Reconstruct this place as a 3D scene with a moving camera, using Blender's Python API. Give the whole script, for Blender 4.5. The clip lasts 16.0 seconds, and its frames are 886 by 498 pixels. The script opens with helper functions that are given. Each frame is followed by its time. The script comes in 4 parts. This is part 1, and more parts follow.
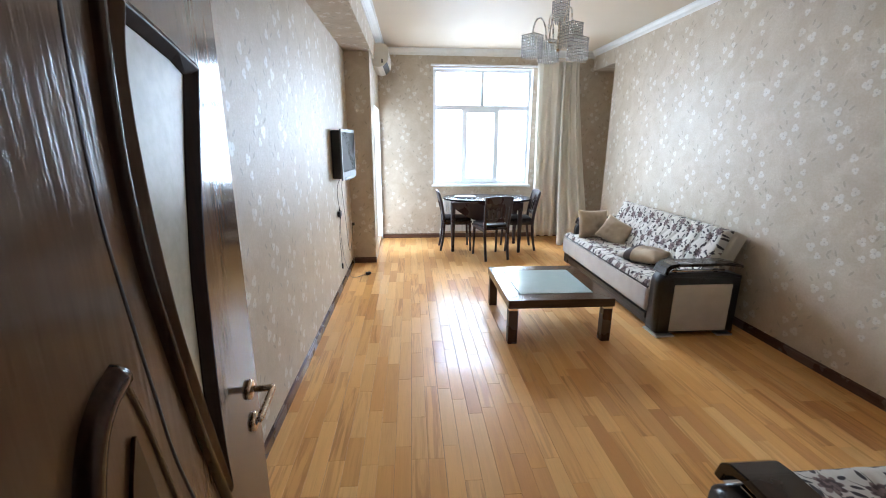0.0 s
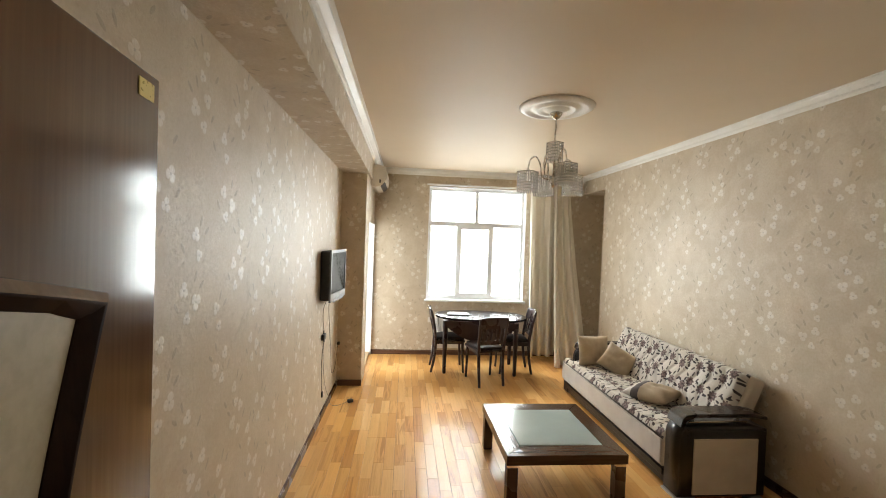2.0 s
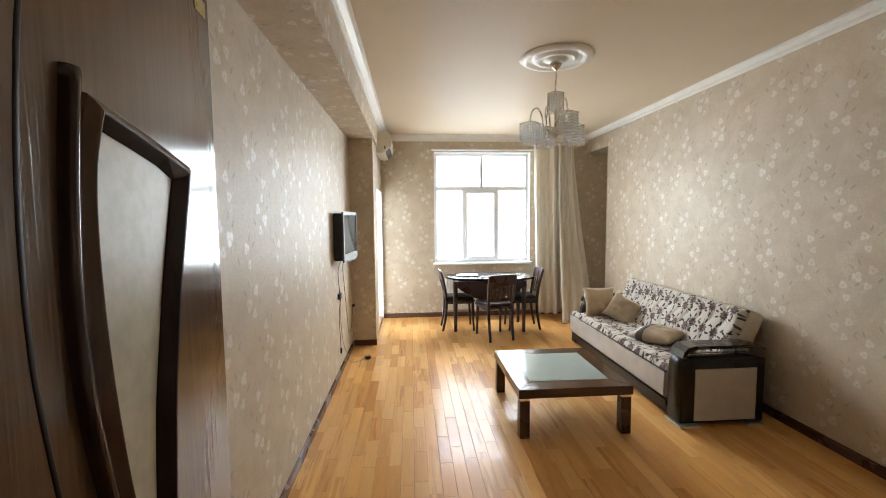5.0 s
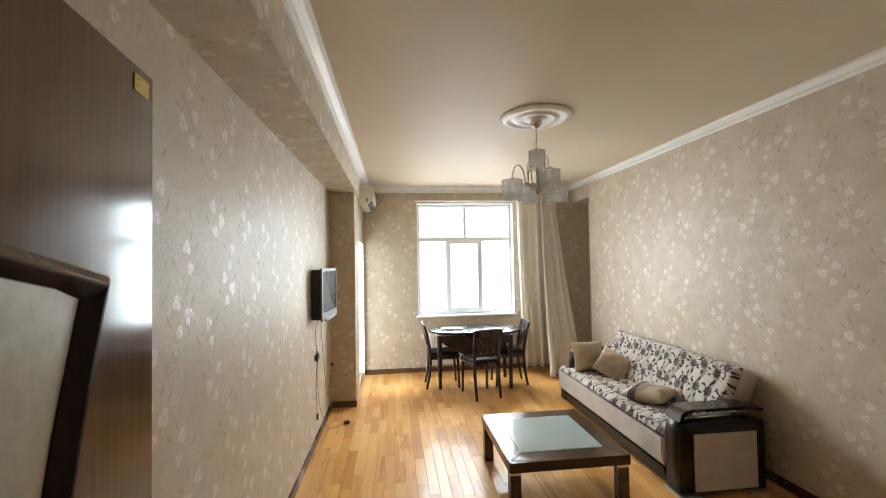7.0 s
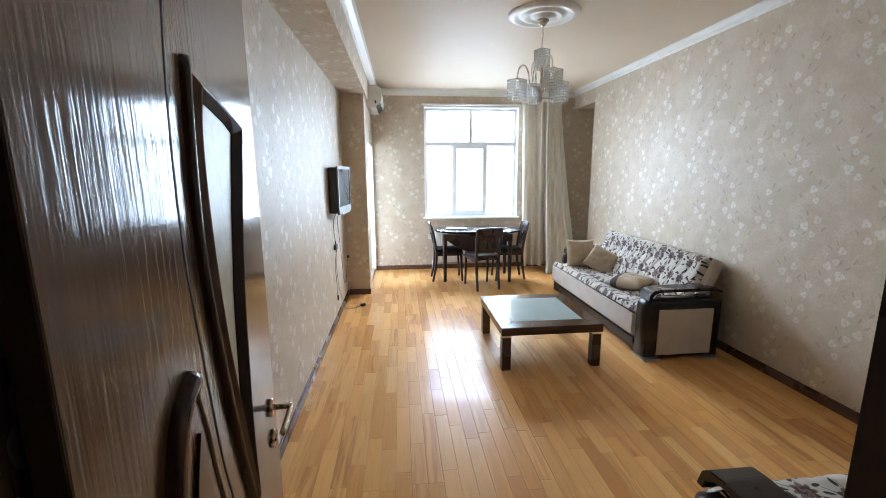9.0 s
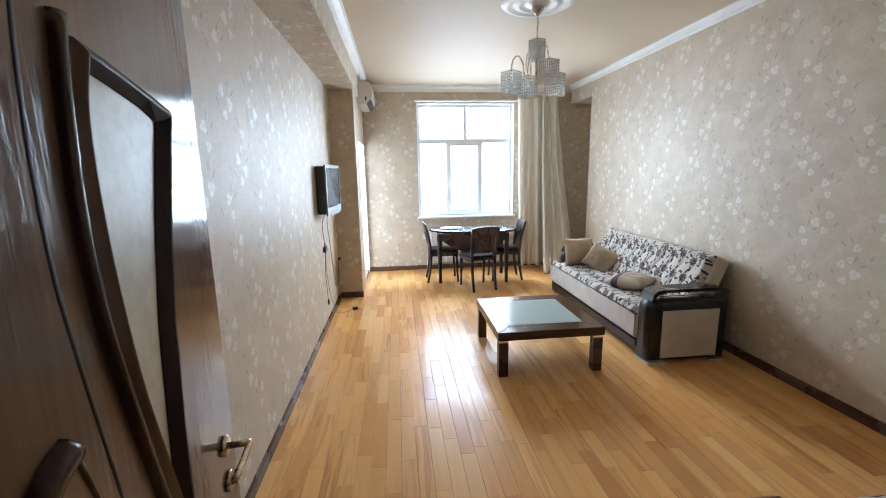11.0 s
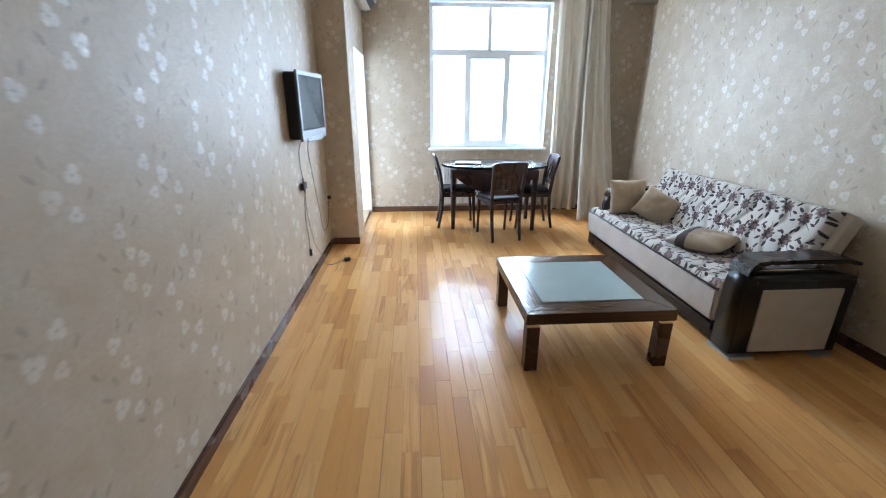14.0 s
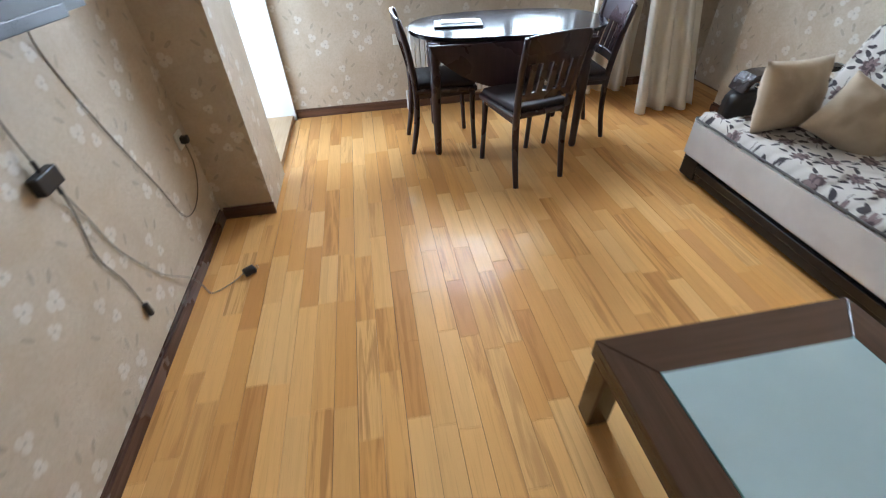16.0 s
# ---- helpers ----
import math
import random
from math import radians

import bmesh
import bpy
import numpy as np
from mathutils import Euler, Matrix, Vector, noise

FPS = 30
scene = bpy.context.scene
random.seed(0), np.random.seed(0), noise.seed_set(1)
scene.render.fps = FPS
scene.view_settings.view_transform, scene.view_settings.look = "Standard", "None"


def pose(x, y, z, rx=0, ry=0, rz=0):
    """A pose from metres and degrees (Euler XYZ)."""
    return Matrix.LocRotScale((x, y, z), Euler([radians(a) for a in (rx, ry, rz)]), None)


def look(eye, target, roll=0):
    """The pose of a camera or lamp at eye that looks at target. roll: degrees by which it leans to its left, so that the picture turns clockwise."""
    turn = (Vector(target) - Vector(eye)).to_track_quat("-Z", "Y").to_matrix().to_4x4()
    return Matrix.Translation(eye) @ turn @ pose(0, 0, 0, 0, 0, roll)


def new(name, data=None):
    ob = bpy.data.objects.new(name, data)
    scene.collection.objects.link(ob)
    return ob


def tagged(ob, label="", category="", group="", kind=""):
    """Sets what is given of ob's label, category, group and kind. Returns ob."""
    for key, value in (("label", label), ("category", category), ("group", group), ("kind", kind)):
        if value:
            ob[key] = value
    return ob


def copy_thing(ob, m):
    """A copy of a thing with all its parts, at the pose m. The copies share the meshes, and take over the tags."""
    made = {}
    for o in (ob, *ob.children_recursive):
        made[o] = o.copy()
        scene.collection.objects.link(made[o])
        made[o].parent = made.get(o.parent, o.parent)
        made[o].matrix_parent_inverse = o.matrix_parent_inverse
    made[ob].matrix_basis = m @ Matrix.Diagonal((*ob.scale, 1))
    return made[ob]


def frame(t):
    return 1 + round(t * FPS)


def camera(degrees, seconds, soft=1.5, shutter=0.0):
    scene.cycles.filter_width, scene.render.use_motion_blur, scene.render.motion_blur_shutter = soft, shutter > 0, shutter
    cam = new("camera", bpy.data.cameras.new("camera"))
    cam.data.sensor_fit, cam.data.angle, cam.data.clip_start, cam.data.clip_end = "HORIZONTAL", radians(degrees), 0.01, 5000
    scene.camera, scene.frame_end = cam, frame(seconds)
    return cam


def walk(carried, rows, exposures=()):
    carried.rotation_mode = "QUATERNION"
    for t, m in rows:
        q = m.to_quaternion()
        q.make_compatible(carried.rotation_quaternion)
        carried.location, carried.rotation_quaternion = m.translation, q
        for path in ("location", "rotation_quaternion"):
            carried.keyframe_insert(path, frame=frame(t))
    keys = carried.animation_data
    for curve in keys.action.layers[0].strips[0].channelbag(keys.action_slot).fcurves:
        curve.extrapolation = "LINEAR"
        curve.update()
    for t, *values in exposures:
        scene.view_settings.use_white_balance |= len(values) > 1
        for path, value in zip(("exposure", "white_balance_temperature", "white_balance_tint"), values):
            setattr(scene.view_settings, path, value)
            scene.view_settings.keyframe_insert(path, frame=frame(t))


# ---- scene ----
cam = camera(93.5, 16.0, 0.95, 0.35)
WATTS = 135.0
EXPOSURE = [(0, 0.3, 5700, 13), (1, 0.15, 6500, 12), (1.5, 0.07, 6800, 12), (2, 0, 7600, 14), (3.5, 0.07, 7200, 15), (6, 0.05, 6950, 14), (6.5, 0.05, 7000, 14), (7.5, 0, 7000, 13), (8.2, 0.04, 6250, 13), (9, 0.22, 5800, 12), (11.5, 0.24, 5900, 13), (12.5, 0.17, 6000, 12), (13, 0.22, 5700, 12), (14, 0.06, 5450, 11), (14.5, -0.14, 5400, 13), (15, -0.14, 5450, 15), (15.5, -0.03, 5450, 15), (16, -0.21, 5800, 13)]
PATH = [
    (0, (0.235, 0.651, 1.609), (0.383, 2.58, 1.103), 0.3),
    (0.5, (0.211, 0.799, 1.619), (0.336, 2.736, 1.139), 0.4),
    (1, (0.215, 0.886, 1.682), (0.336, 2.838, 1.267), 1.0),
    (1.5, (0.252, 0.906, 1.779), (0.391, 2.893, 1.591), 2.2),
    (2, (0.250, 0.913, 1.841), (0.429, 2.906, 1.800), 2.1),
    (2.5, (0.244, 0.894, 1.744), (0.438, 2.884, 1.691), 1.1),
    (3, (0.238, 0.817, 1.675), (0.431, 2.804, 1.550), -0.1),
    (3.5, (0.218, 0.755, 1.63), (0.411, 2.736, 1.439), -0.9),
    (6, (0.222, 0.809, 1.749), (0.357, 2.804, 1.723), -0.2),
    (6.5, (0.242, 0.855, 1.837), (0.443, 2.843, 1.924), -0.4),
    (7, (0.242, 0.888, 1.763), (0.472, 2.873, 1.82), -1.0),
    (7.5, (0.231, 0.834, 1.67), (0.479, 2.817, 1.589), -1.2),
    (8, (0.21, 0.759, 1.631), (0.467, 2.734, 1.445), -1.2),
    (8.5, (0.219, 0.617, 1.618), (0.468, 2.579, 1.325), -1.2),
    (9, (0.192, 0.509, 1.635), (0.389, 2.467, 1.276), -0.3),
    (11.5, (0.284, 0.739, 1.625), (0.494, 2.694, 1.256), -1.1),
    (12, (0.314, 0.787, 1.632), (0.514, 2.741, 1.258), -0.9),
    (12.5, (0.304, 0.8, 1.621), (0.495, 2.751, 1.228), -0.6),
    (13, (0.279, 0.836, 1.579), (0.249, 2.768, 1.064), -1.8),
    (13.5, (0.308, 1.185, 1.53), (0.241, 3.075, 0.879), -1.7),
    (14, (0.393, 1.66, 1.487), (0.515, 3.543, 0.825), 0.1),
    (14.5, (0.432, 2.207, 1.478), (0.597, 4.026, 0.665), -0.2),
    (15, (0.395, 2.805, 1.393), (0.563, 4.342, 0.124), -1.9),
    (15.5, (0.425, 3.384, 1.402), (0.609, 4.887, 0.095), -2.3),
    (16, (0.436, 3.901, 1.424), (0.658, 5.413, 0.134), -2.6),
]
walk(cam, [(t, look(eye, target, roll)) for t, eye, target, roll in PATH], EXPOSURE)

# ---- light ----
world = bpy.data.worlds.new("sky")
scene.world = world
world.use_nodes = True
wn = world.node_tree.nodes
sky = wn.new("ShaderNodeTexSky")
sky.sky_type, sky.sun_disc, sky.sun_elevation, sky.sun_rotation = "NISHITA", False, radians(55), radians(180)
world.node_tree.links.new(sky.outputs[0], wn["Background"].inputs[0])
wn["Background"].inputs[1].default_value = 0.12
sun = new("sun", bpy.data.lights.new("sun", "SUN"))
sun.data.energy, sun.data.angle, sun.data.color = 3.0, radians(0.5), (1, 0.95, 0.88)
sun.matrix_world = look((0, -20, 28), (0, 0, 0))


def window_light(name, eye, target, w, h, watts, color, spread=180):
    lamp = new(name, bpy.data.lights.new(name, "AREA"))
    lamp.data.shape, lamp.data.size, lamp.data.size_y = "RECTANGLE", w, h
    lamp.data.energy, lamp.data.color, lamp.data.spread = watts, color, radians(spread)
    lamp.matrix_world = look(eye, target)
    return lamp


window_light("window_daylight", (1.395, 8.08, 1.92), (1.395, 0.08, -1.00), 2.20, 2.60, WATTS * 1.50, (0.76, 0.91, 1.0), 140)
window_light("sky_over_window", (1.395, 8.95, 3.65), (1.395, 5.05, 0.65), 3.0, 1.8, WATTS * 2.2, (0.82, 0.93, 1.0))
window_light("balcony_daylight", (-0.95, 7.03, 1.05), (3, 7.03, 1.05), 1.0, 2.0, WATTS * 0.35, (0.76, 0.91, 1.0))


# ---- node helpers ----
class Val:
    """A number in a node tree, with arithmetic."""

    def __init__(self, tree, sock):
        self.tree, self.sock = tree, sock

    def op(self, kind, *others):
        n = self.tree.nodes.new("ShaderNodeMath")
        n.operation = kind
        for i, v in enumerate((self, *others)):
            if isinstance(v, Val):
                self.tree.links.new(v.sock, n.inputs[i])
            else:
                n.inputs[i].default_value = v
        return Val(self.tree, n.outputs[0])

    def __add__(self, o): return self.op("ADD", o)
    def __sub__(self, o): return self.op("SUBTRACT", o)
    def __mul__(self, o): return self.op("MULTIPLY", o)
    def __truediv__(self, o): return self.op("DIVIDE", o)
    def floor(self): return self.op("FLOOR")
    def fract(self): return self.op("FRACT")
    def abs(self): return self.op("ABSOLUTE")
    def cos(self): return self.op("COSINE")
    def sin(self): return self.op("SINE")
    def max(self, o): return self.op("MAXIMUM", o)
    def min(self, o): return self.op("MINIMUM", o)

    def ramp(self, lo, hi, a=0.0, b=1.0):
        n = self.tree.nodes.new("ShaderNodeMapRange")
        n.interpolation_type = "SMOOTHSTEP"
        for i, v in enumerate((self, lo, hi, a, b)):
            if isinstance(v, Val):
                self.tree.links.new(v.sock, n.inputs[i])
            else:
                n.inputs[i].default_value = v
        return Val(self.tree, n.outputs[0])


class Mat:
    """A procedural material under construction."""

    def __init__(self, name, color=(0.5, 0.5, 0.5), rough=0.5, metal=0.0, spec=0.5):
        self.mat = bpy.data.materials.new(name)
        self.mat.use_nodes = True
        self.tree = self.mat.node_tree
        self.bsdf = self.tree.nodes["Principled BSDF"]
        self.set("Base Color", (*color, 1))
        self.set("Roughness", rough)
        self.set("Metallic", metal)
        self.set("Specular IOR Level", spec)

    def set(self, key, v):
        s = self.bsdf.inputs[key]
        if isinstance(v, Val):
            self.tree.links.new(v.sock, s)
        elif hasattr(v, "is_output"):
            self.tree.links.new(v, s)
        else:
            s.default_value = v
        return self

    def space(self, kind="world"):
        if kind == "world":
            src = self.tree.nodes.new("ShaderNodeNewGeometry").outputs["Position"]
        else:
            src = self.tree.nodes.new("ShaderNodeTexCoord").outputs["Object"]
        return src

    def xyz(self, kind="world"):
        n = self.tree.nodes.new("ShaderNodeSeparateXYZ")
        self.tree.links.new(self.space(kind), n.inputs[0])
        return [Val(self.tree, o) for o in n.outputs]

    def vec(self, *vals):
        n = self.tree.nodes.new("ShaderNodeCombineXYZ")
        for i, v in enumerate(vals):
            if isinstance(v, Val):
                self.tree.links.new(v.sock, n.inputs[i])
            else:
                n.inputs[i].default_value = v
        return n.outputs[0]

    def noise(self, vec, scale=5.0, detail=4.0, rough=0.55, dist=0.0):
        n = self.tree.nodes.new("ShaderNodeTexNoise")
        self.tree.links.new(vec, n.inputs["Vector"])
        n.inputs["Scale"].default_value, n.inputs["Detail"].default_value = scale, detail
        n.inputs["Roughness"].default_value, n.inputs["Distortion"].default_value = rough, dist
        return Val(self.tree, n.outputs[0])

    def cell(self, a, b):
        n = self.tree.nodes.new("ShaderNodeTexWhiteNoise")
        n.noise_dimensions = "2D"
        self.tree.links.new(self.vec(a, b, 0), n.inputs["Vector"])
        s = self.tree.nodes.new("ShaderNodeSeparateColor")
        self.tree.links.new(n.outputs["Color"], s.inputs[0])
        return [Val(self.tree, o) for o in s.outputs]

    def mix(self, fac, a, b):
        n = self.tree.nodes.new("ShaderNodeMix")
        n.data_type = "RGBA"
        for i, v in ((0, fac), (6, a), (7, b)):
            if isinstance(v, Val):
                self.tree.links.new(v.sock, n.inputs[i])
            elif hasattr(v, "is_output"):
                self.tree.links.new(v, n.inputs[i])
            elif isinstance(v, tuple):
                n.inputs[i].default_value = (*v, 1)
            else:
                n.inputs[i].default_value = v
        return n.outputs[2]

    def bump(self, height, strength=0.3, distance=0.002):
        n = self.tree.nodes.new("ShaderNodeBump")
        n.inputs["Strength"].default_value, n.inputs["Distance"].default_value = strength, distance
        self.tree.links.new(height.sock, n.inputs["Height"])
        self.tree.links.new(n.outputs[0], self.bsdf.inputs["Normal"])
        return self


def mottled(name, a, b, rough=0.5, metal=0.0, scale=6.0, grain=120.0, bump=0.15, spec=0.5, kind="object", vary=0.12):
    """A plain surface with soft blotches and fine grain."""
    m = Mat(name, a, rough, metal, spec)
    p = m.space(kind)
    big, fine = m.noise(p, scale, 3), m.noise(p, grain, 3)
    m.set("Base Color", m.mix(big.ramp(0.3, 0.7), a, b))
    m.set("Roughness", (big * 0.5 + fine * 0.5).ramp(0.25, 0.75, max(0.02, rough - vary), min(1, rough + vary)))
    if bump:
        m.bump(fine, bump, 0.001)
    return m.mat


def wallpaper(name, plane):
    """Beige embossed paper with clusters of pearly four-petalled blossoms."""
    m = Mat(name, rough=0.5)
    x, y, z = m.xyz()
    u, v = {"side": (y, z), "end": (x, z), "under": (y, x)}[plane]
    flower = leaf = stem = None
    heart = None
    for layer, (su, sv, ou, ov) in enumerate(((0.40, 0.36, 0.0, 0.0), (0.40, 0.36, 0.21, 0.17))):
        row = ((v + ov) / sv).floor()
        cu = (u + ou) / su + (row * 0.5).fract() * 0.9
        r1, r2, r3 = m.cell(cu.floor(), row + 17.0 * layer)
        fu = (cu.fract() - 0.5 + (r1 - 0.5) * 0.30) * su
        fv = (((v + ov) / sv).fract() - 0.5 + (r2 - 0.5) * 0.28) * sv
        flip = (r3 - 0.5).op("SIGN")
        fu = fu * flip
        spots = ((-0.045, 0.042, 0.038), (0.046, -0.012, 0.043), (-0.020, -0.066, 0.032)) if layer == 0 else ((0.0, 0.034, 0.036), (0.028, -0.046, 0.030))
        for k, (dx, dy, size) in enumerate(spots):
            px, py = fu - dx, fv - dy
            r = (px * px + py * py).op("SQRT")
            th = py.op("ARCTAN2", px) + r3 * 5.0 + k * 1.1
            lobe = (th * 1.5).cos().abs()
            rad = (lobe.op("POWER", 0.45) * 0.60 + 0.36) * (size * 0.88)
            f = (r - rad).ramp(-0.004, 0.003, 1.0, 0.0) * ((th * 9.0).cos() * 0.08 + 0.90) * lobe.ramp(0.0, 0.30, 0.72, 1.0)
            h = r.ramp(0.003, 0.007, 1.0, 0.0)
            flower = f if flower is None else flower.max(f)
            heart = h if heart is None else heart.max(h)
        for dx, dy, a in ((0.088, 0.052, 0.7), (-0.092, -0.016, 2.2), (0.040, 0.088, 1.2)):
            px, py = fu - dx, fv - dy
            c, s_ = math.cos(a), math.sin(a)
            lx, ly = px * c + py * s_, py * c - px * s_
            e = (lx * lx) / (0.024 ** 2) + (ly * ly) / (0.0085 ** 2)
            e = e.ramp(0.7, 1.1, 1.0, 0.0)
            leaf = e if leaf is None else leaf.max(e)
    p = m.space()
    blotch, fine = m.noise(p, 5, 4, 0.6, 0.6), m.noise(p, 60, 4, 0.7)
    strands = m.noise(p, 16, 6, 0.7, 2.5)
    stem = (strands - 0.5).abs().ramp(0.0, 0.012, 1.0, 0.0) * blotch.ramp(0.45, 0.6)
    base = m.mix(blotch.ramp(0.3, 0.7), (0.54, 0.445, 0.335), (0.62, 0.53, 0.42))
    base = m.mix(fine.ramp(0.35, 0.8) * 0.45, base, (0.44, 0.35, 0.24))
    base = m.mix(stem * 0.35, base, (0.68, 0.64, 0.56))
    base = m.mix(leaf * (fine * 0.5 + 0.15), base, (0.27, 0.235, 0.18))
    col = m.mix(flower * blotch.ramp(0.25, 0.65, 0.30, 0.68) * fine.ramp(0.30, 0.58, 0.55, 1.0), base, (0.80, 0.77, 0.72))
    col = m.mix(heart * 0.45, col, (0.22, 0.19, 0.15))
    m.set("Base Color", col)
    m.set("Roughness", (flower.max(stem) * -0.16 + fine * 0.14 + 0.44).max(0.24))
    m.set("Specular IOR Level", (flower.max(stem) * 0.3 + 0.34))
    return m.bump(flower * 0.6 + stem * 0.35 + leaf * 0.3 + fine * 0.6 + strands * 0.7, 0.7, 0.0026).mat


def dark_wood(name, a, b, rough=0.22, axis=2, bump=0.12, grain=1.0, spec=0.5):
    """Stained, lacquered wood with a fine grain along one axis."""
    m = Mat(name, a, rough, 0.0, spec)
    c = m.xyz("object")
    k = [42.0 * grain] * 3
    k[axis] = 2.2
    g = m.noise(m.vec(*[c[i] * k[i] for i in range(3)]), 1, 5, 0.6, 0.4)
    broad = m.noise(m.space("object"), 3.5, 3)
    m.set("Base Color", m.mix(g.ramp(0.3, 0.75), a, b))
    m.set("Roughness", broad.ramp(0.3, 0.7, rough - 0.06, rough + 0.10))
    return m.bump(g, bump, 0.001).mat


def lacquered_door():
    """Dark brown veneer under glossy lacquer with long upright ripples."""
    m = Mat("door_veneer", rough=0.1)
    x, y, z = m.xyz("object")
    g = m.noise(m.vec(x * 60.0, y * 90.0, z * 3.0), 1, 5, 0.6, 0.4)
    ripple = m.noise(m.vec(x * 20.0, y * 105.0, z * 4.0), 1, 3, 0.55, 0.5) * y.ramp(0.16, 0.72, 1.0, 0.16)
    patch = m.noise(m.space("object"), 3.0, 3)
    m.set("Base Color", m.mix(g.ramp(0.3, 0.75), (0.118, 0.064, 0.036), (0.140, 0.077, 0.044)))
    m.set("Roughness", patch.ramp(0.3, 0.7, 0.10, 0.16))
    m.set("Specular IOR Level", 0.5)
    return m.bump(ripple * 1.0 + g * 0.01, 0.42, 0.0019).mat


def plank_wood():
    """Honey-coloured lacquered strip flooring; every strip has its own tone."""
    m = Mat("strip_floor_wood", rough=0.2)
    info = Val(m.tree, m.tree.nodes.new("ShaderNodeObjectInfo").outputs["Random"])
    isle = Val(m.tree, m.tree.nodes.new("ShaderNodeNewGeometry").outputs["Random Per Island"])
    rnd = (info + isle * 0.731).fract()
    r2 = (rnd * 13.7).fract()
    x, y, z = m.xyz()
    g = m.noise(m.vec(x * 26.0 + rnd * 90.0, y * 1.5 + r2 * 40.0, rnd * 30.0), 1.0, 5, 0.6, 1.1)
    fine = m.noise(m.vec(x * 240.0, y * 7.0, rnd * 9.0), 1.0, 3)
    blot = m.noise(m.space(), 2.4, 3)
    col = m.mix(rnd.ramp(0.05, 0.80), (0.81, 0.448, 0.158), (0.69, 0.345, 0.104))
    col = m.mix(r2.ramp(0.50, 0.95) * 0.52, col, (0.84, 0.530, 0.225))
    col = m.mix(r2.ramp(0.16, 0.02) * 0.52, col, (0.48, 0.205, 0.064))
    col = m.mix(g.ramp(0.43, 0.64) * ((rnd * 7.3).fract().ramp(0.45, 1.0) * 0.52 + 0.12), col, (0.40, 0.165, 0.048))
    col = m.mix(fine.ramp(0.5, 0.9) * 0.30, col, (0.30, 0.14, 0.05))
    m.set("Base Color", col)
    m.set("Roughness", (blot * 0.14 + g * 0.06 + 0.24))
    m.set("Specular IOR Level", 0.09)
    m.set("Coat Weight", 0.40).set("Coat IOR", 1.20)
    m.set("Coat Roughness", (rnd * 5.1).fract() * 0.06 + blot * 0.05 + 0.02)
    m.bump(g * 0.25 + fine * 0.25 + blot * 3.0, 0.24, 0.0014)
    m.set("Coat Normal", m.bsdf.inputs["Normal"].links[0].from_socket)
    return m.mat


def rose_fabric(name, plane):
    """Off-white quilted cloth printed with dark plum roses and leaves."""
    m = Mat(name, rough=0.85, spec=0.25)
    c = m.xyz("object")
    u, v = (c[0], c[1]) if plane == "xy" else (c[2], c[1])
    fine = m.noise(m.space("object"), 260, 2)
    wob = m.noise(m.space("object"), 24, 3)
    dark = rose = veins = None
    s = 0.228
    gu, gv = u * 0.87 + v * 0.49 + (wob - 0.5) * 0.012, v * 0.87 - u * 0.49 + (wob - 0.5) * 0.012
    for layer in (0, 1):
        row = (gv / s + 0.5 * layer).floor()
        cu = gu / s + (row * 0.5).fract() * 0.6 + 0.47 * layer
        r1, r2, r3 = m.cell(cu.floor(), row + 31.0 * layer)
        fu = (cu.fract() - 0.5 + (r1 - 0.5) * 0.12) * s
        fv = ((gv / s + 0.5 * layer).fract() - 0.5 + (r2 - 0.5) * 0.12) * s
        fu = fu * (r3 - 0.5).op("SIGN")
        r = (fu * fu + fv * fv).op("SQRT")
        th = fv.op("ARCTAN2", fu) + r3 * 6.0
        petal = (th * 4.0).cos().abs()
        rad = (petal * 0.40 + 0.60) * 0.046 + (wob - 0.5) * 0.020
        body = (r - rad).ramp(-0.002, 0.002, 1.0, 0.0)
        ring = (r * 150.0 + th * 1.5).sin().ramp(0.1, 0.7)
        line = (petal.ramp(0.08, 0.34, 1.0, 0.0) * r.ramp(0.008, 0.020)).max(ring * 0.75)
        veins = body * line if veins is None else veins.max(body * line)
        rose = body if rose is None else rose.max(body)
        for dx, dy, a, la, lb in ((0.070, 0.024, 0.5, 0.025, 0.0100), (0.058, -0.046, -0.9, 0.024, 0.0095), (-0.068, 0.036, 2.5, 0.025, 0.0100), (-0.056, -0.050, 0.8, 0.023, 0.0090), (0.012, 0.078, 1.3, 0.024, 0.0095), (-0.006, -0.082, 1.9, 0.024, 0.0090)):
            px, py = fu - dx, fv - dy
            cs, sn = math.cos(a), math.sin(a)
            lx, ly = px * cs + py * sn, py * cs - px * sn
            e = (lx * lx) / (la * la) + (ly * ly) / (lb * lb) * (lx * 18.0 + 1.0).max(0.4)
            e = e.ramp(0.75, 1.1, 1.0, 0.0)
            dark = e if dark is None else dark.max(e)
        for slope in (0.32, -0.85):
            stem = (fv - fu * slope).abs().ramp(0.0012, 0.0026, 1.0, 0.0) * r.ramp(0.085, 0.095, 1.0, 0.0)
            dark = dark.max(stem)
    base = m.mix(fine, (0.50, 0.455, 0.41), (0.59, 0.54, 0.485))
    col = m.mix(dark, base, (0.060, 0.050, 0.054))
    inner = m.mix(veins, (0.20, 0.140, 0.135), (0.050, 0.034, 0.036))
    col = m.mix(rose, col, inner)
    m.set("Base Color", col)
    q = (v / 0.15 + ((u * 21.0).sin() * 0.22)).fract() - 0.5
    puff = q.abs().ramp(0.0, 0.24)
    return m.bump(puff * 1.6 + fine * 0.15 + wob * 0.5, 0.8, 0.005).mat


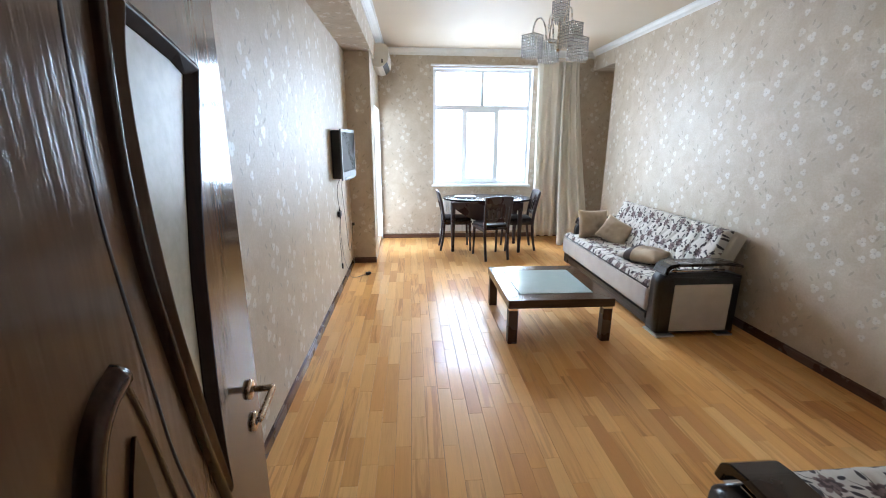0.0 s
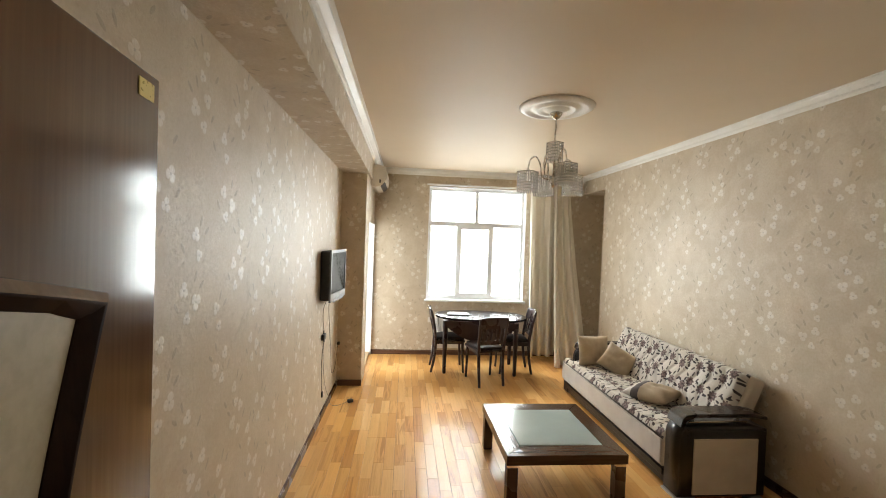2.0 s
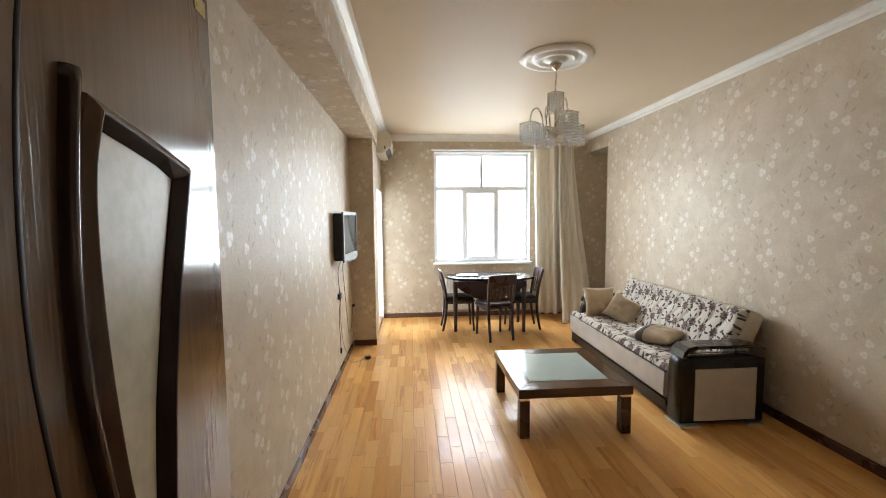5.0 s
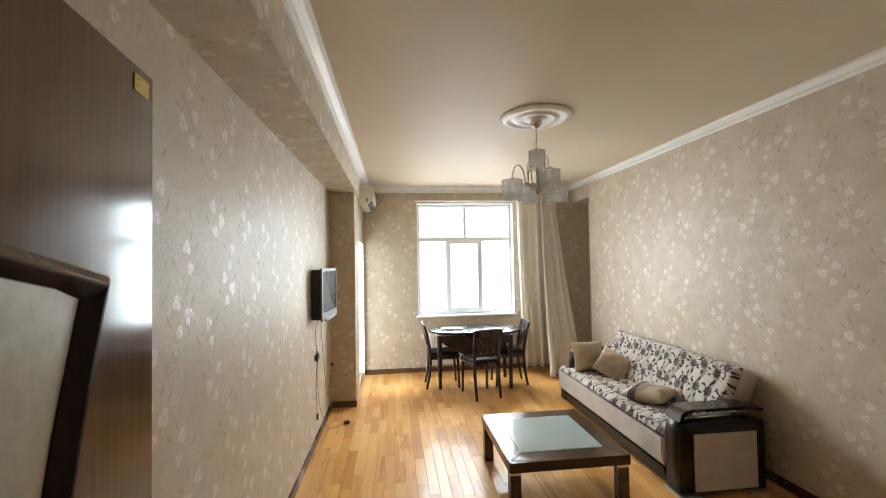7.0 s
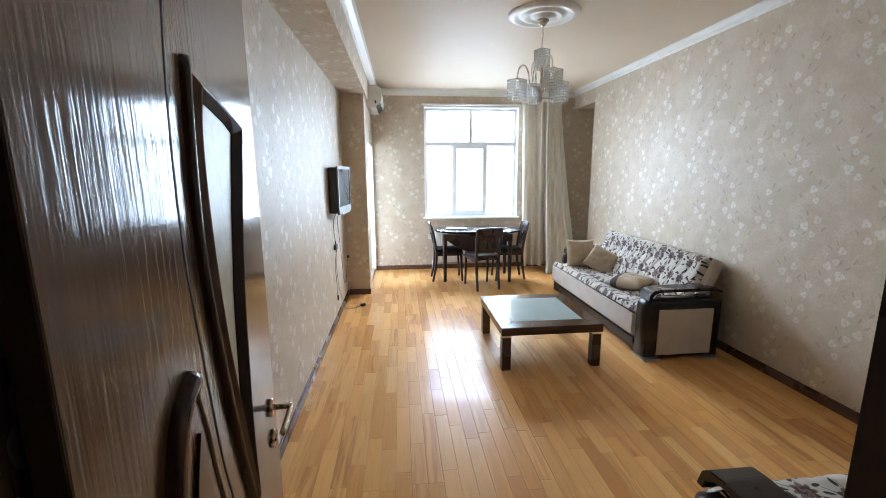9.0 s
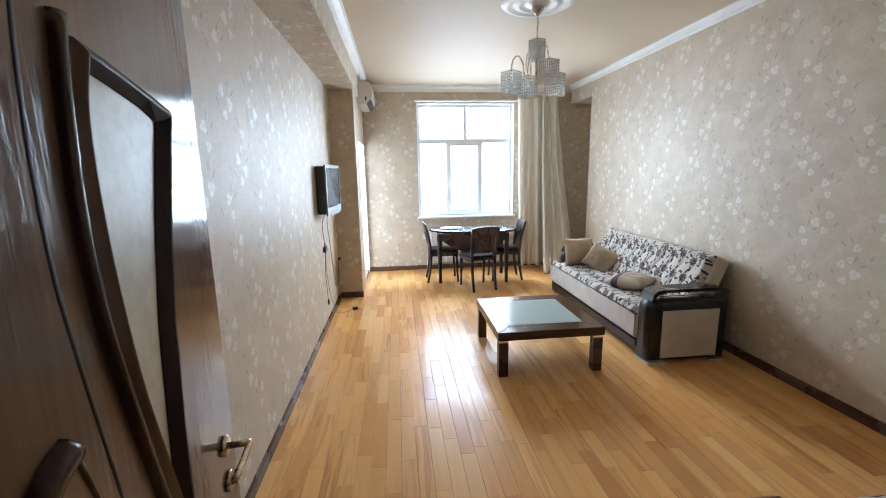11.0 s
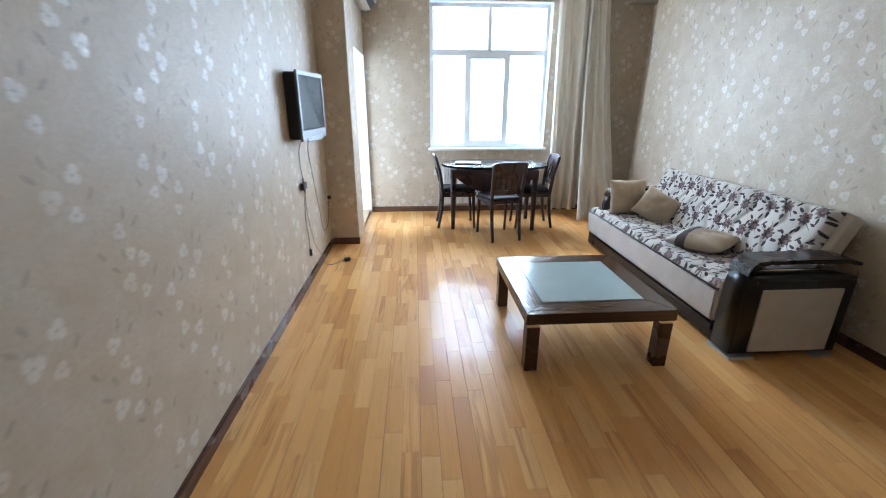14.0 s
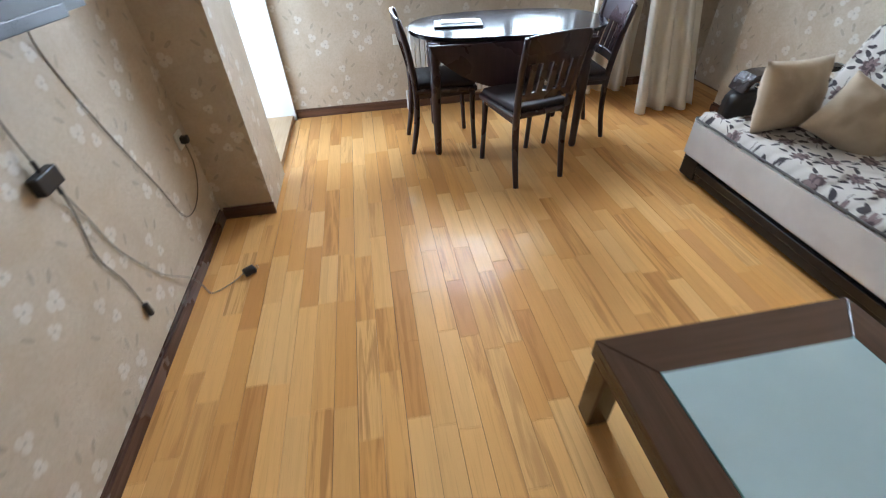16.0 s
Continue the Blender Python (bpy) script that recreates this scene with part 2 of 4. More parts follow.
def cloth(name, a, b, scale=180.0, fold=6.0, rough=0.9, through_light=0.0):
    m = Mat(name, a, rough, spec=0.2)
    p = m.space("object")
    n, w = m.noise(p, fold, 3), m.noise(p, scale, 2)
    m.set("Base Color", m.mix(n.ramp(0.3, 0.7), a, b))
    m.set("Sheen Weight", 0.15)
    m.bump(w * 0.4 + n * 1.0, 0.35, 0.002)
    if through_light:
        thin = m.tree.nodes.new("ShaderNodeBsdfTranslucent")
        thin.inputs["Color"].default_value = (*b, 1)
        both = m.tree.nodes.new("ShaderNodeMixShader")
        both.inputs[0].default_value = through_light
        m.tree.links.new(m.bsdf.outputs[0], both.inputs[1])
        m.tree.links.new(thin.outputs[0], both.inputs[2])
        m.tree.links.new(both.outputs[0], m.tree.nodes["Material Output"].inputs["Surface"])
    return m.mat


def glass(name, color=(1, 1, 1), rough=0.0, clear=1.0):
    m = Mat(name, color, rough)
    m.set("Transmission Weight", clear).set("IOR", 1.45)
    return m.mat


WALL_SIDE, WALL_FAR, WALL_UNDER = wallpaper("wallpaper_side", "side"), wallpaper("wallpaper_end", "end"), wallpaper("wallpaper_soffit", "under")
PLASTER = mottled("ceiling_paint", (0.66, 0.555, 0.43), (0.68, 0.575, 0.45), 0.5, 0, 1.2, 60, 0.02, 0.02, "world", 0.04)
WHITE = mottled("white_moulding", (0.80, 0.78, 0.74), (0.84, 0.83, 0.80), 0.5, 0, 8, 90, 0.1)
PVC = mottled("white_pvc", (0.82, 0.83, 0.84), (0.86, 0.87, 0.88), 0.35, 0, 5, 200, 0.03)
REVEAL = mottled("white_reveal_paint", (0.80, 0.81, 0.82), (0.84, 0.85, 0.86), 0.6, 0, 4, 60, 0.2, 0.4, "world")
HALL = mottled("hall_paint", (0.42, 0.36, 0.28), (0.47, 0.40, 0.32), 0.6, 0, 3, 50, 0.2, 0.4, "world")
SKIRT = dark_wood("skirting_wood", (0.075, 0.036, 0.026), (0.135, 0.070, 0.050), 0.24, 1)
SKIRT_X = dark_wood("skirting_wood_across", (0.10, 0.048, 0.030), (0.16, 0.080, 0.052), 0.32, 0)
SILL_WOOD = dark_wood("pale_threshold_wood", (0.42, 0.28, 0.15), (0.50, 0.35, 0.20), 0.35, 1)
JOINT = mottled("floor_joint", (0.34, 0.17, 0.065), (0.25, 0.12, 0.047), 0.5)
STRIP = plank_wood()
DOOR_WOOD = lacquered_door()
DOOR_DARK = dark_wood("door_moulding", (0.034, 0.012, 0.008), (0.060, 0.023, 0.014), 0.17, 2, 0.08)
# Door wood with shade put into its colour, for the inner slope and groove.
DOOR_SHADE = dark_wood("door_wood_shaded", (0.020, 0.009, 0.007), (0.034, 0.016, 0.011), 0.45, 2, 0.08, 1.0, 0.10)
FRAME_DARK = dark_wood("door_frame_wood", (0.035, 0.018, 0.011), (0.060, 0.032, 0.020), 0.3, 2, 0.1)
FROST = mottled("frosted_door_glass", (0.44, 0.385, 0.275), (0.52, 0.46, 0.34), 0.40, 0, 30, 300, 0.12, 0.22, vary=0.04)
BRONZE = mottled("brushed_bronze", (0.50, 0.41, 0.29), (0.60, 0.50, 0.37), 0.24, 1.0, 20, 300, 0.05)
WIRE = mottled("dull_wire", (0.14, 0.13, 0.12), (0.18, 0.17, 0.15), 0.35, 0.6, 20, 300, 0.05)
STEEL = mottled("brushed_steel", (0.58, 0.54, 0.48), (0.66, 0.62, 0.56), 0.25, 1.0, 20, 300, 0.05)
CHROME = mottled("chrome", (0.78, 0.77, 0.75), (0.82, 0.81, 0.80), 0.08, 1.0, 20, 200, 0.0, vary=0.04)
PLATE = mottled("satin_aluminium", (0.60, 0.58, 0.55), (0.66, 0.64, 0.61), 0.42, 0.6, 20, 200, 0.03)
TABLE_WOOD = dark_wood("wenge_along", (0.062, 0.029, 0.016), (0.086, 0.041, 0.023), 0.17, 1, 0.04)
TABLE_WOOD_X = dark_wood("wenge_across", (0.062, 0.029, 0.016), (0.086, 0.041, 0.023), 0.17, 0, 0.04)
TABLE_LEG = dark_wood("wenge_upright", (0.062, 0.029, 0.016), (0.086, 0.041, 0.023), 0.22, 2, 0.04)
MILK = mottled("frosted_tabletop_glass", (0.40, 0.49, 0.485), (0.43, 0.52, 0.515), 0.10, 0, 4, 400, 0.05, 0.5)
GLASS_EDGE = mottled("glass_edge", (0.22, 0.40, 0.38), (0.30, 0.48, 0.46), 0.1)
DINING = dark_wood("dining_wood", (0.026, 0.013, 0.017), (0.040, 0.021, 0.025), 0.28, 2, 0.03)
DINING_TOP = mottled("dining_top_lacquer", (0.009, 0.008, 0.011), (0.014, 0.012, 0.015), 0.16, 0, 4, 200, 0.02, 0.35)
PAD = mottled("dark_seat_leather", (0.018, 0.012, 0.014), (0.028, 0.019, 0.020), 0.6, 0, 8, 140, 0.4, 0.3)
LEATHER = mottled("black_leatherette", (0.010, 0.008, 0.008), (0.015, 0.012, 0.011), 0.30, 0, 9, 260, 0.08, 0.4, "object", 0.04)
ARM_TOP = dark_wood("arm_cap_wood", (0.020, 0.011, 0.009), (0.038, 0.021, 0.016), 0.22, 0, 0.06)
CREAM = cloth("cream_upholstery", (0.50, 0.44, 0.36), (0.56, 0.50, 0.42))
CREAM_PALE = cloth("pale_upholstery", (0.50, 0.46, 0.43), (0.56, 0.52, 0.485))
BEIGE = cloth("beige_velour", (0.44, 0.345, 0.245), (0.52, 0.415, 0.30), 220, 9)
PIPING = cloth("dark_piping", (0.10, 0.09, 0.09), (0.14, 0.13, 0.12))
STRIPE = cloth("dark_stripe_cloth", (0.09, 0.075, 0.075), (0.13, 0.11, 0.11))
ROSE_SEAT, ROSE_BACK = rose_fabric("rose_print_seat", "xy"), rose_fabric("rose_print_back", "zy")
CURTAIN = cloth("cream_curtain_cloth", (0.92, 0.87, 0.78), (0.95, 0.91, 0.83), 260, 4, 0.9, 0.22)
TV_BLACK = mottled("black_plastic", (0.012, 0.012, 0.014), (0.020, 0.020, 0.022), 0.4, 0, 10, 300, 0.1)
TV_SILVER = mottled("silver_plastic", (0.085, 0.09, 0.10), (0.105, 0.11, 0.12), 0.38, 0.0, 10, 300, 0.05)
TV_GREY = mottled("grey_plastic", (0.13, 0.14, 0.16), (0.16, 0.17, 0.19), 0.35, 0.2, 10, 300, 0.05)
SCREEN = mottled("dark_screen", (0.030, 0.029, 0.028), (0.036, 0.034, 0.032), 0.28, 0, 3, 200, 0.0, 0.02, vary=0.02)
AC_WHITE = mottled("aged_white_plastic", (0.70, 0.67, 0.60), (0.76, 0.73, 0.67), 0.35, 0, 6, 200, 0.05)
AC_SLOT = mottled("vent_shadow", (0.05, 0.05, 0.05), (0.07, 0.07, 0.07), 0.6)
RAD_WHITE = mottled("radiator_enamel", (0.74, 0.73, 0.71), (0.79, 0.78, 0.76), 0.3, 0, 6, 200, 0.05)
CABLE = mottled("dark_cable", (0.09, 0.075, 0.06), (0.13, 0.11, 0.09), 0.45)
CABLE_PALE = mottled("grey_cable", (0.20, 0.19, 0.17), (0.26, 0.24, 0.22), 0.5)
PAPER = mottled("paper", (0.75, 0.75, 0.73), (0.80, 0.80, 0.78), 0.5)
BRASS = mottled("gold_sticker", (0.55, 0.42, 0.12), (0.65, 0.52, 0.20), 0.35, 0.4)
CRYSTAL = glass("crystal", (0.97, 0.94, 0.89), 0.02, 0.66)
PANE = glass("window_glass")
PLUG_WHITE = mottled("socket_plastic", (0.72, 0.70, 0.64), (0.78, 0.76, 0.71), 0.35)


# ---- mesh helpers ----
def box(bm, x0, y0, z0, x1, y1, z1):
    v = [bm.verts.new(p) for p in ((x0, y0, z0), (x1, y0, z0), (x1, y1, z0), (x0, y1, z0), (x0, y0, z1), (x1, y0, z1), (x1, y1, z1), (x0, y1, z1))]
    for f in ((3, 2, 1, 0), (4, 5, 6, 7), (0, 1, 5, 4), (1, 2, 6, 5), (2, 3, 7, 6), (3, 0, 4, 7)):
        bm.faces.new([v[i] for i in f])
    return bm


def boxes(*items):
    bm = bmesh.new()
    for b in items:
        box(bm, *b)
    return bm


def rbox(x0, y0, z0, x1, y1, z1, r=0.006, seg=2):
    """A box with rounded edges."""
    bm = boxes((x0, y0, z0, x1, y1, z1))
    bmesh.ops.bevel(bm, geom=bm.edges[:], offset=r, segments=seg, affect="EDGES", profile=0.5)
    return bm


def prism(points, lo, hi, axis="z"):
    """A polygon pushed along an axis from lo to hi."""
    bm = bmesh.new()
    put = {"z": lambda a, b, c: (a, b, c), "y": lambda a, b, c: (a, c, b), "x": lambda a, b, c: (c, a, b)}[axis]
    n = len(points)
    low, high = [[bm.verts.new(put(a, b, c)) for a, b in points] for c in (lo, hi)]
    bm.faces.new(low[::-1]), bm.faces.new(high)
    for i in range(n):
        j = (i + 1) % n
        bm.faces.new((low[i], low[j], high[j], high[i]))
    bmesh.ops.recalc_face_normals(bm, faces=bm.faces[:])
    return bm


def tube(points, radius, sides=8, close=False):
    """A round bar along a line of points; radius may be one number or one for each point."""
    bm = bmesh.new()
    pts = [Vector(p) for p in points]
    n = len(pts)
    rads = radius if isinstance(radius, (list, tuple)) else [radius] * n
    rings, up = [], None
    for i, p in enumerate(pts):
        d = (pts[(i + 1) % n] - pts[i - 1]) if close else (pts[min(i + 1, n - 1)] - pts[max(i - 1, 0)])
        d.normalize()
        if up is None:
            up = d.orthogonal().normalized()
        up = (up - d * up.dot(d)).normalized()
        side = d.cross(up)
        rings.append([bm.verts.new(p + rads[i] * (math.cos(a) * up + math.sin(a) * side)) for a in (2 * math.pi * k / sides for k in range(sides))])
    for i in range(n if close else n - 1):
        a, b = rings[i], rings[(i + 1) % n]
        for k in range(sides):
            bm.faces.new((a[k], a[(k + 1) % sides], b[(k + 1) % sides], b[k]))
    if not close:
        bm.faces.new(rings[0][::-1]), bm.faces.new(rings[-1])
    bmesh.ops.recalc_face_normals(bm, faces=bm.faces[:])
    return bm


def lathe(profile, sides=32, cx=0.0, cy=0.0):
    """A profile of (radius, height) turned round the upright axis."""
    bm = bmesh.new()
    rings = []
    for r, z in profile:
        rings.append([bm.verts.new((cx + r * math.cos(2 * math.pi * k / sides), cy + r * math.sin(2 * math.pi * k / sides), z)) for k in range(sides)])
    for a, b in zip(rings, rings[1:]):
        for k in range(sides):
            bm.faces.new((a[k], a[(k + 1) % sides], b[(k + 1) % sides], b[k]))
    bm.faces.new(rings[0]), bm.faces.new(rings[-1])
    bmesh.ops.recalc_face_normals(bm, faces=bm.faces[:])
    return bm


def smooth_line(points, steps=6):
    """A soft curve through the points."""
    p = [Vector(q) for q in points]
    p = [p[0] * 2 - p[1]] + p + [p[-1] * 2 - p[-2]]
    out = []
    for i in range(1, len(p) - 2):
        for s in range(steps):
            t = s / steps
            a, b, c, d = p[i - 1:i + 3]
            out.append(0.5 * (2 * b + (c - a) * t + (2 * a - 5 * b + 4 * c - d) * t * t + (3 * b - a - 3 * c + d) * t ** 3))
    return out + [p[-2]]


def mesh_of(name, bm, material, smooth=False):
    me = bpy.data.meshes.new(name)
    bm.to_mesh(me)
    bm.free()
    for m in material if isinstance(material, (list, tuple)) else [material]:
        me.materials.append(m)
    if smooth:
        for f in me.polygons:
            f.use_smooth = True
    return me


def part(name, bm, material, parent=None, label="", smooth=False):
    ob = new(name, mesh_of(name, bm, material, smooth))
    ob.parent = parent
    return tagged(ob, label)


def thing(name, where, label, category, group="", turn=0.0):
    ob = new(name)
    ob.matrix_basis = pose(*where, 0, 0, turn)
    ob.empty_display_size = 0.1
    return tagged(ob, label, category, group)


def structure(name, bm, material, label="", smooth=False):
    ob = new(name, mesh_of(name, bm, material, smooth))
    return tagged(ob, label or name.replace("_", " "), "", "", "structure")


# ---- the room ----
XL, XP, XR, YN, YF, ZC = -0.55, -0.25, 3.15, 0.88, 7.58, 2.958
XB = -0.222
BEAM, NICHE_Y, NICHE_Z, NICHE_X = 2.635, 6.84, 2.68, 3.50
WX0, WX1, WZ0, WZ1 = 0.60, 2.19, 0.89, 2.70
OY0, OY1, OZ = 6.60, 7.54, 2.06
DX0, DX1, DZ = -0.150, 0.705, 2.13

structure("wall_left", boxes((XL - 0.25, YN - 0.16, 0, XL, 6.14, BEAM)), WALL_SIDE, "beige wall papered with pearly blossoms")
structure("pillar_left", boxes((XL - 0.25, 6.14, 0, XP, OY0, BEAM), (XL - 0.003, 6.1385, 0, XP - 0.002, 6.14, BEAM)), [WALL_SIDE], "papered pillar beside the balcony opening")
structure("pillar_face", boxes((XL, 6.134, 0, XP, 6.139, BEAM)), WALL_FAR, "papered narrow face of the pillar")
structure("wall_left_over_opening", boxes((XL, OY0, OZ, XP, YF, BEAM), (XL, OY1, 0, XP, YF, OZ)), WALL_SIDE, "papered wall over the balcony opening")
structure("beam", boxes((XL - 0.25, YN - 0.16, BEAM, XB, YF, ZC)), WALL_SIDE, "papered ceiling beam along the wall")
structure("beam_soffit", boxes((XL, YN, BEAM - 0.004, XB - 0.001, YF, BEAM - 0.0005)), WALL_UNDER, "papered underside of the beam")
structure("opening_reveal", boxes((XL, OY1 - 0.012, 0, XP + 0.004, OY1 - 0.002, OZ - 0.002), (XL, OY0 + 0.002, OZ - 0.012, XP + 0.003, OY1 - 0.012, OZ - 0.002), (XL, OY0 + 0.002, 0, XP - 0.004, OY0 + 0.012, OZ - 0.012)), REVEAL, "white painted reveal of the balcony opening")
structure("threshold", boxes((XL - 0.1, OY0 + 0.012, 0.0, XP - 0.02, OY1 - 0.013, 0.045)), SILL_WOOD, "pale wooden threshold of the balcony opening")
structure("wall_right", boxes((XR, YN - 0.16, 0, NICHE_X + 0.1, NICHE_Y, ZC), (XR, NICHE_Y, NICHE_Z, NICHE_X + 0.1, YF, ZC), (NICHE_X, NICHE_Y, 0, NICHE_X + 0.1, YF, NICHE_Z)), WALL_SIDE, "beige wall papered with pearly blossoms and a recess")
structure("wall_far", boxes((XL - 0.25, YF, 0, WX0, YF + 0.3, ZC), (WX1, YF, 0, NICHE_X + 0.1, YF + 0.3, ZC), (WX0, YF, 0, WX1, YF + 0.3, WZ0), (WX0, YF, WZ1, WX1, YF + 0.3, ZC)), WALL_FAR, "beige papered wall round the window")
structure("wall_near", boxes((XL, YN - 0.16, 0, DX0 - 0.05, YN, ZC), (DX1 + 0.05, YN - 0.16, 0, XR, YN, ZC), (DX0 - 0.05, YN - 0.16, DZ + 0.05, DX1 + 0.05, YN, ZC)), WALL_FAR, "beige papered wall round the room door")
structure("ceiling", boxes((XL - 0.25, YN - 0.16, ZC, NICHE_X + 0.1, YF + 0.3, ZC + 0.15)), PLASTER, "glossy cream stretch ceiling")
structure("hall_wall", boxes((-1.3, -1.6, 0, -1.15, YN - 0.16, 2.7), (1.75, -1.6, 0, 1.9, YN - 0.16, 2.7), (-1.3, -1.75, 0, 1.9, -1.6, 2.7)), HALL, "plain painted hall wall")
structure("hall_ceiling", boxes((-1.3, -1.75, 2.7, 1.9, YN - 0.16, 2.8)), PLASTER, "plain hall ceiling")
structure("hall_floor", boxes((-1.3, -1.75, -0.1, 1.9, YN - 0.16, -0.002)), JOINT, "brown hall floor")


def cornice(name, run, lo, hi, flip, at, deep, tall, dentils):
    """A white plaster cornice; run: the axis that it follows."""
    prof = [(0, 0), (0, -0.115), (0.012, -0.115), (0.016, -0.100), (0.030, -0.092), (0.034, -0.070), (0.060, -0.045), (0.075, -0.030), (0.080, -0.012), (0.105, -0.008), (0.105, 0)]
    pts = [(at + flip * a * deep, ZC + b * tall) for a, b in prof]
    bm = prism(pts, lo, hi, run)
    if dentils:
        n = int((hi - lo) / 0.036)
        for i in range(n):
            s = lo + 0.036 * i
            a, b = at + flip * 0.008, at + flip * 0.029
            a, b = min(a, b), max(a, b)
            if run == "y":
                box(bm, a, s, ZC - 0.050, b, s + 0.018, ZC - 0.036)
            else:
                box(bm, s, a, ZC - 0.050, s + 0.018, b, ZC - 0.036)
    return structure(name, bm, WHITE, "white plaster ceiling cornice")


cornice("cornice_right", "y", YN, YF, -1, XR, 0.72, 0.60, True)
cornice("cornice_left", "y", YN, YF, 1, XB, 0.90, 0.62, True)
cornice("cornice_far", "x", XB, XR, -1, YF, 0.72, 0.82, True)


def skirting(name, x0, y0, x1, y1, mat):
    bm = boxes((x0, y0, 0, x1, y1, 0.060))
    bx = 0.006
    if x1 - x0 < y1 - y0:
        box(bm, x0, y0, 0.060, x0 + bx if x0 < 1 else x1, y1, 0.072) if x0 < 1 else box(bm, x1 - bx, y0, 0.060, x1, y1, 0.072)
    else:
        box(bm, x0, y1 - bx, 0.060, x1, y1, 0.072)
    return structure(name, bm, mat, "dark stained wooden skirting board")


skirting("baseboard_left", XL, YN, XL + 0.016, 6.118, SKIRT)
skirting("baseboard_pillar", XL + 0.016, 6.118, XP + 0.006, 6.134, SKIRT_X)
skirting("baseboard_far", XP + 0.005, YF - 0.016, NICHE_X, YF, SKIRT_X)
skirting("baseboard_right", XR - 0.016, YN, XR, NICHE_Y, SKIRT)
skirting("baseboard_near", DX1 + 0.14, YN, XR - 0.016, YN + 0.016, SKIRT_X)

# window
win = structure("window_1", boxes((WX0, YF + 0.10, WZ0, WX0 + 0.055, YF + 0.16, WZ1), (WX1 - 0.055, YF + 0.10, WZ0, WX1, YF + 0.16, WZ1), (WX0 + 0.055, YF + 0.10, WZ0, WX1 - 0.055, YF + 0.16, WZ0 + 0.06), (WX0 + 0.055, YF + 0.10, WZ1 - 0.055, WX1 - 0.055, YF + 0.16, WZ1)), PVC, "white plastic window with blown-out daylight behind")
ZT = 2.115
part("transom", boxes((WX0 + 0.055, YF + 0.10, ZT - 0.035, WX1 - 0.055, YF + 0.16, ZT + 0.035)), PVC, win)
part("upper_mullion", boxes((1.37, YF + 0.10, ZT + 0.035, 1.42, YF + 0.16, WZ1 - 0.055)), PVC, win)
for a, b in ((1.075, 1.125), (1.63, 1.68)):
    part("lower_mullion", boxes((a, YF + 0.10, WZ0 + 0.06, b, YF + 0.16, ZT - 0.035)), PVC, win)
sash = part("opening_sash", boxes((1.10, YF + 0.085, WZ0 + 0.045, 1.155, YF + 0.10, ZT - 0.02), (1.60, YF + 0.085, WZ0 + 0.045, 1.655, YF + 0.10, ZT - 0.02), (1.155, YF + 0.085, WZ0 + 0.045, 1.60, YF + 0.10, WZ0 + 0.105), (1.155, YF + 0.085, ZT - 0.08, 1.60, YF + 0.10, ZT - 0.02)), PVC, win)
part("handle", boxes((1.115, YF + 0.055, 1.42, 1.14, YF + 0.085, 1.47), (1.118, YF + 0.045, 1.33, 1.137, YF + 0.058, 1.46)), PVC, sash, "white window handle")
for a, b, c, d in ((WX0 + 0.055, 1.075, WZ0 + 0.06, ZT - 0.035), (1.125, 1.63, WZ0 + 0.06, ZT - 0.035), (1.68, WX1 - 0.055, WZ0 + 0.06, ZT - 0.035), (WX0 + 0.055, 1.37, ZT + 0.035, WZ1 - 0.055), (1.42, WX1 - 0.055, ZT + 0.035, WZ1 - 0.055)):
    p = part("pane", boxes((a, YF + 0.126, c, b, YF + 0.130, d)), PANE, win)
    p.visible_shadow = False
structure("window_reveal", boxes((WX0 - 0.001, YF - 0.004, WZ0, WX0 + 0.012, YF + 0.10, WZ1), (WX1 - 0.012, YF - 0.004, WZ0, WX1 + 0.001, YF + 0.10, WZ1), (WX0 + 0.012, YF - 0.004, WZ1 - 0.012, WX1 - 0.012, YF + 0.10, WZ1 + 0.001)), PVC, "white plastic lining of the window opening")
structure("window_sill", rbox(WX0 - 0.03, YF - 0.05, WZ0 - 0.028, WX1 + 0.03, YF + 0.12, WZ0 + 0.003, 0.006), PVC, "white plastic window sill")
rail = thing("curtain_rail", (0, 0, 0), "thin white curtain rail over the window", "curtain rail")
part("track", rbox(0.56, YF - 0.05, 2.715, 2.30, YF - 0.002, 2.740, 0.004), WHITE, rail)

# door frame
frame_ob = structure("door_frame", boxes((DX0 - 0.05, YN - 0.165, 0, DX0, YN + 0.004, DZ + 0.05), (DX1, YN - 0.165, 0, DX1 + 0.05, YN + 0.004, DZ + 0.05), (DX0, YN - 0.165, DZ, DX1, YN + 0.004, DZ + 0.05)), FRAME_DARK, "dark stained wooden door frame")
part("architrave", boxes((DX0 - 0.11, YN + 0.004, 0, DX0 - 0.012, YN + 0.020, DZ + 0.11), (DX1 + 0.012, YN + 0.004, 0, DX1 + 0.11, YN + 0.020, DZ + 0.11), (DX0 - 0.012, YN + 0.004, DZ + 0.012, DX1 + 0.012, YN + 0.020, DZ + 0.11)), FRAME_DARK, frame_ob)
part("hall_architrave", boxes((DX0 - 0.11, YN - 0.185, 0, DX0 - 0.012, YN - 0.165, DZ + 0.11), (DX1 + 0.012, YN - 0.185, 0, DX1 + 0.11, YN - 0.165, DZ + 0.11), (DX0 - 0.012, YN - 0.185, DZ + 0.012, DX1 + 0.012, YN - 0.165, DZ + 0.11)), FRAME_DARK, frame_ob)

